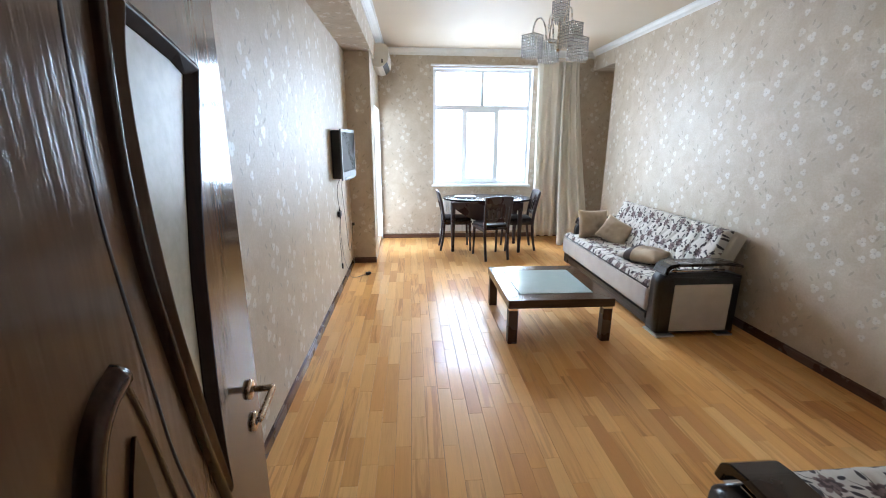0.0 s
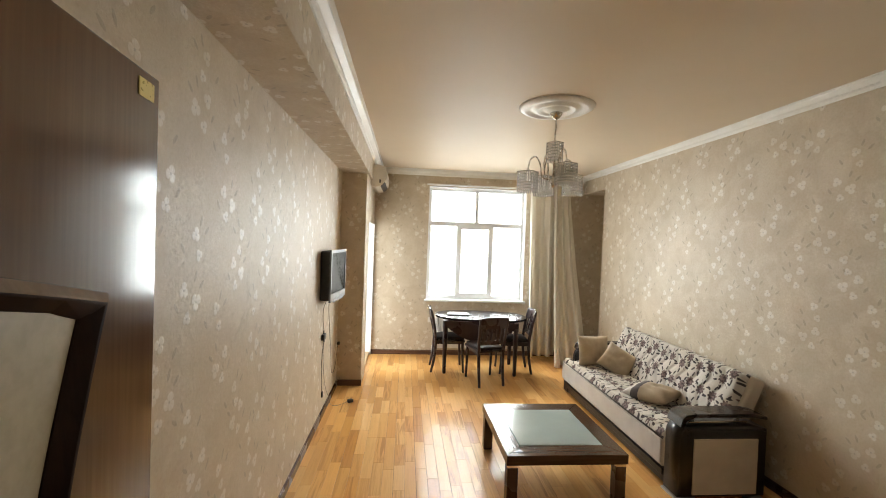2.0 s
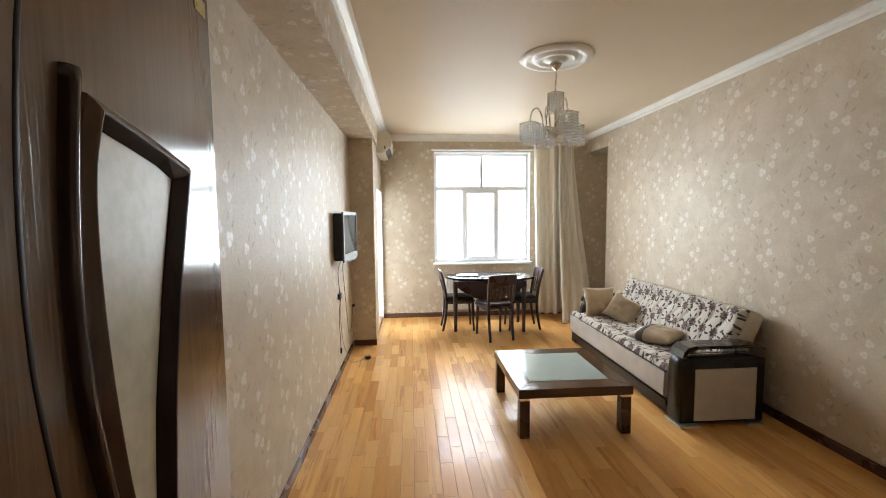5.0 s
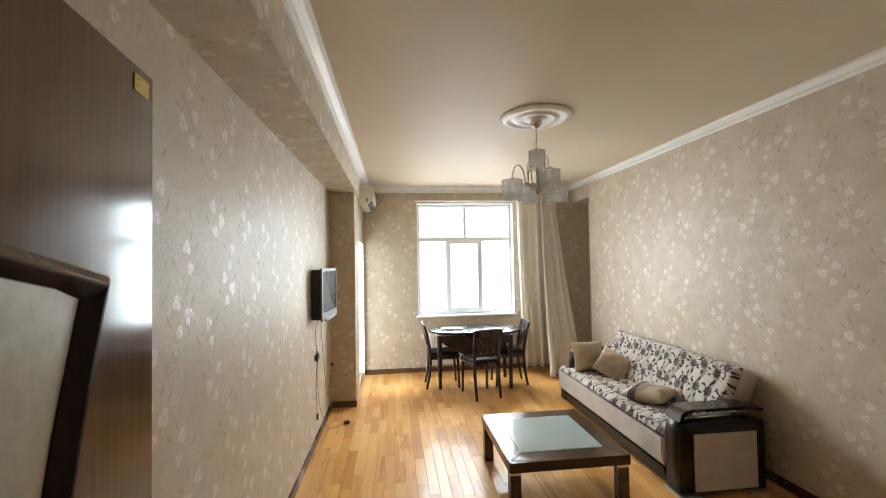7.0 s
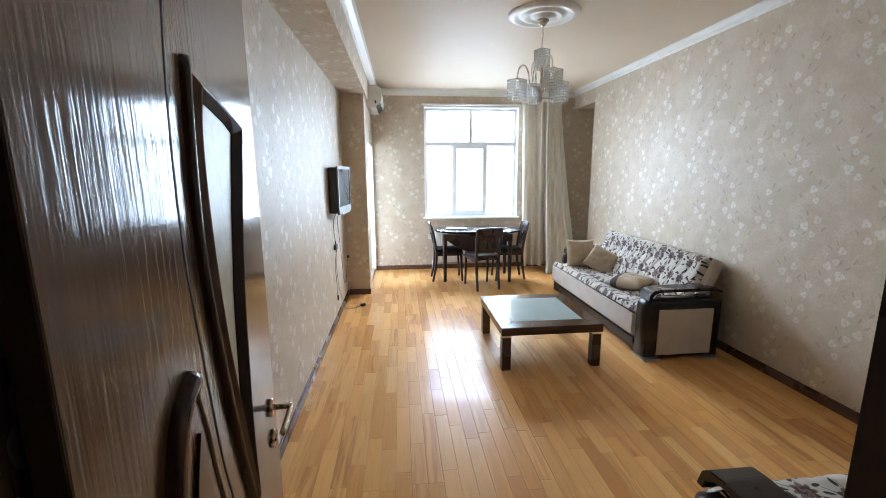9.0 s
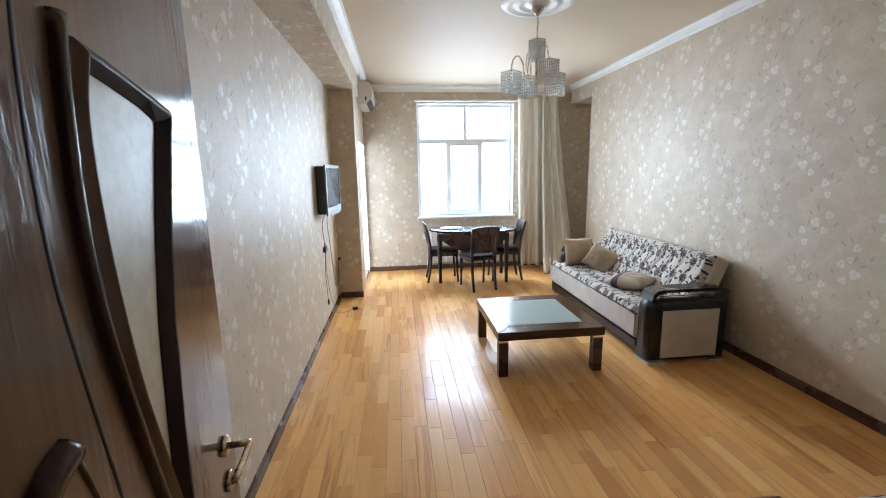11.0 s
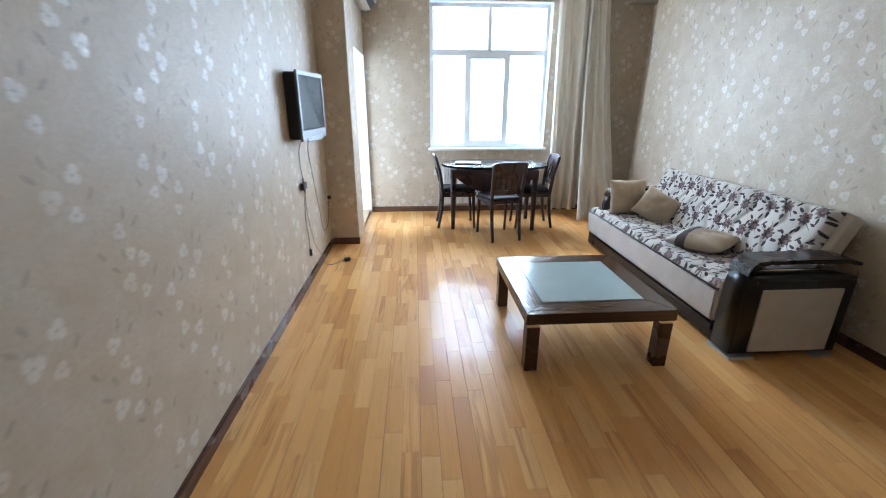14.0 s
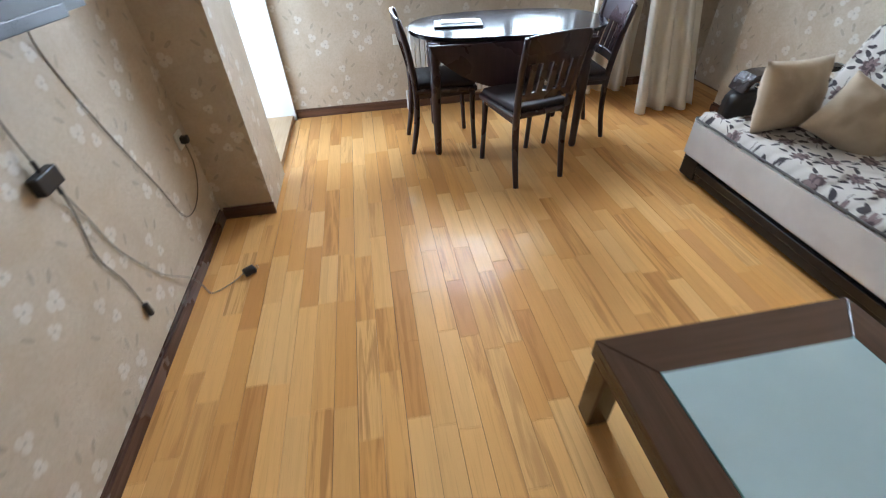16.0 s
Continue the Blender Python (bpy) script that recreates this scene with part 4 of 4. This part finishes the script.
def dining_chair():
    """Local y points the way the sitter faces; the origin lies under the middle of the seat."""
    t = thing("dining_chair", (0, 0, 0), "dark wooden dining chair with slatted back beside the table", "chair", "chairs round the table")
    bm = rbox(-0.20, -0.19, 0.425, 0.20, 0.225, 0.460, 0.012, 3)
    for v in bm.verts:
        v.co.x *= 1 + 0.25 * v.co.y
    part("seat_frame", bm, DINING, t)
    bm = rbox(-0.185, -0.175, 0.455, 0.185, 0.215, 0.492, 0.017, 4)
    for v in bm.verts:
        v.co.x *= 1 + 0.25 * v.co.y
        v.co.z += 0.012 * (1 - (v.co.x / 0.2) ** 2) if v.co.z > 0.47 else 0
    part("seat", bm, PAD, t, "dark padded seat", True)
    for s in (-1, 1):
        part("front_leg", tube(smooth_line([(s * 0.175, 0.195, 0.43), (s * 0.176, 0.200, 0.25), (s * 0.178, 0.215, 0.0)]), [0.021, 0.020, 0.020, 0.019, 0.018, 0.018, 0.017, 0.017, 0.016, 0.016, 0.016, 0.016, 0.017], 10), DINING, t, "", True)
        line = smooth_line([(s * 0.165, -0.235, 0.0), (s * 0.166, -0.195, 0.22), (s * 0.170, -0.185, 0.45), (s * 0.180, -0.215, 0.68), (s * 0.188, -0.262, 0.875)], 5)
        part("back_leg", tube(line, [0.017 + 0.004 * math.sin(math.pi * i / (len(line) - 1)) for i in range(len(line))], 10), DINING, t, "", True)
    def rail(name, z0, z1, bow, y0, y1, thick=0.018):
        bm = bmesh.new()
        rows = []
        for i in range(13):
            u = i / 6 - 1
            x, d = u * 0.185, bow * (1 - u * u)
            top = z1 + 0.012 * (1 - u * u)
            rows.append([bm.verts.new(p) for p in ((x, y0 - d, z0), (x, y0 - d + thick, z0), (x, y1 - d + thick, top), (x, y1 - d, top))])
        for a, b in zip(rows, rows[1:]):
            for k in range(4):
                bm.faces.new((a[k], b[k], b[(k + 1) % 4], a[(k + 1) % 4]))
        bm.faces.new(rows[0]), bm.faces.new(rows[-1][::-1])
        bmesh.ops.recalc_face_normals(bm, faces=bm.faces[:])
        bmesh.ops.bevel(bm, geom=[e for e in bm.edges if not e.is_boundary and e.calc_face_angle(0) > 0.9], offset=0.003, segments=1, affect="EDGES")
        part(name, bm, DINING, t)
    rail("top_rail", 0.745, 0.885, 0.022, -0.243, -0.276)
    rail("lower_rail", 0.535, 0.575, 0.018, -0.200, -0.208)
    for k in range(5):
        u = (k - 2) / 2.9
        x, d = u * 0.185, 0.021 * (1 - u * u)
        part("slat", prism([(-0.204 - d, 0.57), (-0.192 - d, 0.57), (-0.235 - d, 0.75), (-0.247 - d, 0.75)], x - 0.018, x + 0.018, "x"), DINING, t)
    for rx in (-0.175, 0.175):
        part("side_rail", boxes((rx - 0.01, -0.18, 0.40, rx + 0.01, 0.19, 0.43)), DINING, t)
    return t


chair = dining_chair()
chair.matrix_basis = pose(1.347, 6.328, 0, 0, 0, 12.5)
copy_thing(chair, pose(0.895, 6.845, 0, 0, 0, -90))
copy_thing(chair, pose(1.845, 6.79, 0, 0, 0, 88))

tray = thing("magazine", (0, 0, 0), "dark folder with white papers lying on the dining table", "magazine")
tray.matrix_basis = pose(1.05, 6.93, 0.771, 0, 0, -8)
part("cover", rbox(-0.16, -0.10, 0, 0.16, 0.10, 0.012, 0.003), TV_BLACK, tray)
part("page", boxes((-0.11, -0.02, 0.0125, 0.13, 0.09, 0.016)), PAPER, tray, "white printed page")


# ---- radiator and sockets on the far wall ----
def radiator():
    t = thing("radiator", (1.43, YF, 0), "white ribbed panel radiator under the window", "radiator")
    part("back_panel", boxes((-0.67, -0.045, 0.12, 0.67, -0.035, 0.64)), RAD_WHITE, t)
    for k in range(33):
        x = -0.64 + k * 0.04
        bm = prism([(x - 0.014, -0.085), (x + 0.014, -0.085), (x + 0.018, -0.070), (x - 0.018, -0.070)], 0.13, 0.63, "z")
        part("rib", bm, RAD_WHITE, t)
    part("front_panel", boxes((-0.67, -0.070, 0.12, 0.67, -0.062, 0.64)), RAD_WHITE, t)
    part("top_grille", rbox(-0.675, -0.088, 0.64, 0.675, -0.03, 0.655, 0.004), RAD_WHITE, t)
    for x in (-0.4, 0.4):
        part("bracket", boxes((x - 0.02, -0.036, 0.2, x + 0.02, 0.0, 0.5)), RAD_WHITE, t)
    part("pipe", tube([(-0.67, -0.05, 0.16), (-0.71, -0.05, 0.16), (-0.71, -0.05, 0.0)], 0.011), RAD_WHITE, t)
    return t


radiator()


def socket(where, turn, label):
    t = thing("wall_socket", where, label, "socket", "", turn)
    part("plate", rbox(-0.041, -0.010, -0.041, 0.041, 0.0, 0.041, 0.004), PLUG_WHITE, t)
    part("insert", lathe([(0.028, 0), (0.028, 0.004), (0.022, 0.004), (0.021, 0.001)], 20), PLUG_WHITE, t).matrix_basis = Matrix.Translation((0, -0.010, 0)) @ pose(0, 0, 0, 90, 0, 0)
    return t


socket((0.685, YF - 0.001, 0.56), 0, "white plastic wall socket beside the radiator")
socket((XL + 0.001, 6.03, 0.55), 90, "white wall socket with a black plug in the corner")


# ---- curtain ----
def curtain():
    t = thing("curtain", (0, 0, 0), "long cream curtain gathered beside the window", "curtain")
    def sheet(name, x0, x1, folds, bottom, amp, sway, z1=2.80, z0=0.012):
        bm = bmesh.new()
        n, m = folds * 14, 34
        g = []
        for j in range(m + 1):
            h = j / m
            z = z1 + (z0 - z1) * h
            row = []
            for i in range(n + 1):
                u = i / n
                ph = u * folds * 2 * math.pi
                b0, b1, by, k = bottom
                s = h ** k
                xa, xb = x0 + (b0 - x0) * s, x1 + (b1 - x1) * s
                x = xa + (xb - xa) * u + 0.012 * math.sin(ph * 2 + h * 3) + sway * math.sin(math.pi * h) * u
                y = YF - 0.15 + (by - (YF - 0.15)) * s - amp * (0.55 + 0.5 * h) * (math.sin(ph) + 0.35 * math.sin(ph * 0.5 + 1.3)) + 0.018 * noise.noise((u * 4, h * 5, 2))
                row.append(bm.verts.new((x, min(y, YF - 0.012), z)))
            g.append(row)
        for j in range(m):
            for i in range(n):
                bm.faces.new((g[j][i], g[j + 1][i], g[j + 1][i + 1], g[j][i + 1]))
        ob = part(name, bm, CURTAIN, t, "", True)
        mod = ob.modifiers.new("thick", "SOLIDIFY")
        mod.thickness = 0.003
    sheet("panel", 2.20, 2.64, 3, (2.24, 2.66, 7.36, 1.4), 0.046, 0.0, 2.80, 0.06)
    sheet("gathered_panel", 2.60, 2.86, 3, (2.52, 3.06, 6.95, 1.8), 0.052, 0.04)
    part("heading_tape", boxes((2.19, YF - 0.165, 2.775, 2.95, YF - 0.135, 2.81)), CURTAIN, t)
    return t


curtain()


# ---- television with its cables ----
def television():
    t = thing("television", (-0.428, 5.225, 1.46), "silver-framed flat television on a wall bracket", "television", "", -4.8)
    w, h = 0.30, 0.25
    part("casing", rbox(-0.098, -w + 0.015, -h + 0.012, -0.006, w - 0.015, h - 0.012, 0.012, 3), TV_BLACK, t, "deep black back casing")
    part("bezel", boxes((-0.006, -w, -h, 0.012, -w + 0.026, h), (-0.006, w - 0.026, -h, 0.012, w, h), (-0.006, -w + 0.026, h - 0.030, 0.012, w - 0.026, h), (-0.006, -w + 0.026, -h, 0.012, w - 0.026, -h + 0.075)), TV_SILVER, t, "silver plastic bezel")
    part("screen", boxes((-0.004, -w + 0.026, -h + 0.075, 0.004, w - 0.026, h - 0.030)), SCREEN, t, "dark switched-off screen")
    part("speaker_bar", rbox(0.008, -0.20, -h - 0.012, 0.016, 0.20, -h + 0.022, 0.003), TV_GREY, t)
    part("bracket", boxes((-0.118, -0.10, -0.06, -0.072, 0.10, 0.06)), TV_BLACK, t, "black wall bracket")
    return t


television()
XW = XL + 0.006
adapter = thing("power_adapter", (XL, 5.135, 0.838), "black power adapter box hanging on the wall by its cables", "adapter")
part("case", rbox(0.003, -0.052, -0.029, 0.034, 0.052, 0.029, 0.006), TV_BLACK, adapter)
part("connector", tube([(0.018, 0.0, 0.028), (0.018, 0.0, 0.062)], 0.006), TV_BLACK, adapter)
part("connector", tube([(0.018, 0.02, -0.028), (0.018, 0.022, -0.058)], 0.006), TV_BLACK, adapter)


def cable(label, pts, mat, r=0.0026):
    ob = part("cable", tube(smooth_line(pts), r, 6), mat, None, label, True)
    return tagged(ob, label, "cable", "television cables")


cable("thin dark cable from the television to the adapter", [(-0.50, 5.15, 1.24), (XW, 5.155, 1.12), (XW, 5.145, 1.0), (XW + 0.012, 5.135, 0.90)], CABLE)
cable("dark cable hanging down the wall to a loose connector", [(XW + 0.012, 5.157, 0.785), (XW, 5.165, 0.70), (XW, 5.13, 0.55), (XW, 5.165, 0.40), (XW, 5.172, 0.27)], CABLE)
cable("thin cable running down the wall to the floor plug", [(XW + 0.012, 5.16, 0.785), (XW, 5.20, 0.66), (XW, 5.235, 0.49), (XW, 5.36, 0.26), (XW + 0.014, 5.50, 0.10), (-0.515, 5.53, 0.012), (-0.46, 5.475, 0.008), (-0.38, 5.53, 0.008), (-0.335, 5.575, 0.018)], CABLE_PALE, 0.0024)
cable("dark cable from the television to the wall socket", [(-0.49, 5.40, 1.24), (XW, 5.445, 1.12), (XW, 5.52, 0.85), (XW, 5.66, 0.50), (XW, 5.73, 0.30), (XW, 5.85, 0.255), (XW, 5.98, 0.30), (XW, 6.06, 0.40), (XW + 0.012, 6.04, 0.53)], CABLE)
jack = thing("cable_connector", (XW, 5.172, 0.245), "small black cable connector hanging on the wall", "connector", "television cables")
part("body", rbox(-0.004, -0.010, -0.030, 0.014, 0.010, 0.030, 0.004), TV_BLACK, jack)
wplug = thing("wall_plug", (XL + 0.012, 6.03, 0.55), "black plug in the corner socket", "plug", "television cables")
part("body", rbox(0.0, -0.018, -0.018, 0.035, 0.018, 0.018, 0.006), TV_BLACK, wplug)
plug = thing("floor_plug", (-0.305, 5.592, 0.0), "small black plug lying on the wooden floor", "plug", "television cables", 35)
part("body", rbox(-0.032, -0.022, 0.001, 0.028, 0.022, 0.036, 0.009, 3), TV_BLACK, plug, "", True)
for s in (-1, 1):
    part("pin", tube([(0.026, s * 0.009, 0.018), (0.046, s * 0.009, 0.018)], 0.0024, 6), STEEL, plug)


# ---- air conditioner ----
ac = thing("air_conditioner", (XP, 7.03, 2.535), "white split air conditioner over the balcony opening", "air conditioner")
prof = [(0.002, 0.02), (0.002, 0.29), (0.11, 0.30), (0.165, 0.285), (0.198, 0.235), (0.205, 0.14), (0.19, 0.075), (0.13, 0.015), (0.06, 0.0)]
bm = prism([(a, b) for a, b in prof], -0.40, 0.42, "y")
bmesh.ops.bevel(bm, geom=[e for e in bm.edges if abs(e.verts[0].co.y - e.verts[1].co.y) < 1e-5], offset=0.006, segments=2, affect="EDGES")
part("body", bm, AC_WHITE, ac)
part("front_panel", prism([(0.203, 0.08), (0.212, 0.14), (0.205, 0.24), (0.180, 0.285), (0.172, 0.28), (0.196, 0.235), (0.204, 0.14), (0.195, 0.085)], -0.385, 0.405, "y"), AC_WHITE, ac)
part("air_slot", prism([(0.135, 0.012), (0.192, 0.070), (0.188, 0.078), (0.128, 0.02)], -0.36, 0.38, "y"), AC_SLOT, ac, "dark air outlet")
part("end_vent", boxes((0.115, -0.4035, 0.055, 0.135, -0.400, 0.10)), AC_SLOT, ac)

# ---- ceiling rose and chandelier ----
CX, CY = 1.435, 4.24
rose_ob = thing("ceiling_rose", (CX, CY, ZC), "round white plaster ceiling rose", "ceiling rose")
part("moulding", lathe([(0.0005, -0.030), (0.07, -0.034), (0.085, -0.022), (0.12, -0.018), (0.14, -0.030), (0.165, -0.030), (0.18, -0.016), (0.215, -0.014), (0.235, -0.026), (0.26, -0.028), (0.285, -0.016), (0.30, -0.004), (0.30, 0.0), (0.0005, 0.0)], 64), WHITE, rose_ob, "", True)


def crystal_mesh():
    bm = bmesh.new()
    bmesh.ops.create_icosphere(bm, subdivisions=1, radius=1)
    return bm


def crystal_shade(parent, where, s, h, rows, cols, turn):
    """A square shade: a metal rim with hanging strings of cut crystals on four sides."""
    sh = part("crystal_shade", bmesh.new(), CHROME, parent, "square shade of hanging cut crystals")
    sh.matrix_basis = pose(*where, 0, 0, turn)
    a = s / 2
    for z in (0.0, -h * 0.92):
        bm = bmesh.new()
        for p in ((-a, -a, z, a, -a + 0.005, z + 0.006), (-a, a - 0.005, z, a, a, z + 0.006), (-a, -a + 0.005, z, -a + 0.005, a - 0.005, z + 0.006), (a - 0.005, -a + 0.005, z, a, a - 0.005, z + 0.006)):
            box(bm, *p)
        part("rim", bm, CHROME, sh, "chrome rim")
    for side in range(4):
        bm = bmesh.new()
        r = Matrix.Rotation(side * math.pi / 2, 4, "Z")
        for c in range(cols):
            x = -a + s * (c + 0.5) / cols
            for k in range(rows):
                z = -h * (k + 0.5) / rows
                last = k == rows - 1
                m = r @ Matrix.Translation((x, -a, z - (h * 0.035 if last else 0))) @ Matrix.Diagonal((s / cols * 0.34, 0.006, h / rows * (0.78 if last else 0.36), 1))
                bmesh.ops.create_icosphere(bm, subdivisions=1, radius=1, matrix=m)
        tagged(part("crystal_curtain", bm, CRYSTAL, sh, "curtain of cut crystals"), kind="stuff")
        bars = bmesh.new()
        for k in range(rows):
            z = -h * k / rows
            box(bars, -a, -a - 0.001, z - 0.0020, a, -a + 0.0015, z + 0.0020)
        bmesh.ops.transform(bars, matrix=r, verts=bars.verts[:])
        tagged(part("wire", bars, WIRE, sh), kind="stuff")
    return sh


def chandelier():
    t = thing("chandelier", (CX, CY, 3.0), "chrome chandelier with square crystal shades under a plaster rose", "chandelier")
    part("canopy", lathe([(0.0005, -0.080), (0.050, -0.088), (0.048, -0.100), (0.030, -0.125), (0.012, -0.140), (0.0005, -0.142)], 24), STEEL, t, "metal ceiling canopy", True)
    part("chain", tube(smooth_line([(0, 0, -0.14), (0.003, 0, -0.20), (-0.003, 0, -0.27), (0, 0, -0.33)]), 0.006, 8), STEEL, t, "", True)
    crystal_shade(t, (0, 0, -0.33), 0.098, 0.150, 6, 5, 24)
    part("stem", lathe([(0.008, -0.33), (0.009, -0.46), (0.014, -0.50), (0.010, -0.53), (0.016, -0.62), (0.030, -0.655), (0.016, -0.69), (0.0005, -0.70)], 16), STEEL, t, "", True)
    lean = -0.018
    for ang, reach, rise, shaded in ((90, 0.185, 0.015, True), (14, 0.205, 0.015, True), (292, 0.165, 0.070, True), (166, 0.190, 0.025, True), (226, 0.150, 0.020, False)):
        c, s = math.cos(radians(ang)), math.sin(radians(ang))
        pts = [(0.02, -0.655), (0.40 * reach, -0.63), (0.50 * reach, -0.53), (0.68 * reach, -0.470), (0.90 * reach, -0.488), (reach, -0.56), (reach, -0.60)]
        part("arm", tube(smooth_line([(lean + r * c, r * s, z + rise) for r, z in pts]), 0.006, 8), STEEL, t, "curved chrome arm", True)
        if not shaded:
            continue
        x, y = lean + reach * c, reach * s
        part("lamp_holder", lathe([(0.010, -0.595 + rise), (0.017, -0.60 + rise), (0.017, -0.66 + rise), (0.012, -0.665 + rise)], 14, x, y), PLUG_WHITE, t, "", True)
        crystal_shade(t, (x, y, -0.595 + rise), 0.125, 0.160, 7, 6, 24 + ang % 17)
    return t


chandelier()

# ---- floor ----
floor = structure("floor", boxes((XL - 0.3, YN - 0.16, -0.12, NICHE_X + 0.1, YF + 0.3, -0.006)), JOINT, "glossy honey-coloured strip wood floor")


def plank_bm(bm, x, y, w, l, top=0.0):
    """One floor strip with slightly eased upper edges."""
    a, b, e = w / 2 - 0.0004, l / 2 - 0.0004, 0.0006
    lo = [bm.verts.new((x + sx * a, y + sy * b, -0.006)) for sx, sy in ((-1, -1), (1, -1), (1, 1), (-1, 1))]
    mid = [bm.verts.new((x + sx * a, y + sy * b, top - e * 0.7)) for sx, sy in ((-1, -1), (1, -1), (1, 1), (-1, 1))]
    hi = [bm.verts.new((x + sx * (a - e), y + sy * (b - e), top)) for sx, sy in ((-1, -1), (1, -1), (1, 1), (-1, 1))]
    for p, q in ((lo, mid), (mid, hi)):
        for k in range(4):
            bm.faces.new((p[k], p[(k + 1) % 4], q[(k + 1) % 4], q[k]))
    bm.faces.new(hi)


PW = 0.0855
lengths = (0.34, 0.44, 0.54, 0.66)
shared = {}
for l in lengths:
    bm = bmesh.new()
    plank_bm(bm, 0, 0, PW, l)
    shared[l] = mesh_of("floor_strip", bm, STRIP)
rest, rnd, made, slack = bmesh.new(), random.Random(7), 0, 0.0
cols = int((NICHE_X - XL) / PW) + 2
for i in range(cols):
    slack += rnd.choice((0.0, 0.0, 0.0006, 0.0016))
    x = 0.210 + PW * (i - 10.5) + slack
    if x < XL - PW * 0.5 or x > NICHE_X:
        continue
    y, end = YN - 0.16, YF - 0.001
    if x > XR:
        y = NICHE_Y - 0.02
    first = True
    while y < end - 0.02:
        l = rnd.choice(lengths)
        if first:
            l, first = l * rnd.uniform(0.3, 1.0), False
        l = min(l, end - y)
        near = -0.6 < x < 1.75 and 2.0 < y < 6.2
        top = rnd.uniform(-0.0002, 0.0002)
        if near and l in shared and made < 300:
            ob = new("floor_strip", shared[l])
            ob.parent = floor
            ob.matrix_basis = pose(x, y + l / 2, top, rnd.uniform(-0.04, 0.04), rnd.uniform(-0.13, 0.13), 0)
            made += 1
        else:
            plank_bm(rest, x, y + l / 2, PW, l, top)
        y += l
ob = part("floor_strips", rest, STRIP, floor)
tagged(ob, "more honey-coloured floor strips", "", "", "stuff")
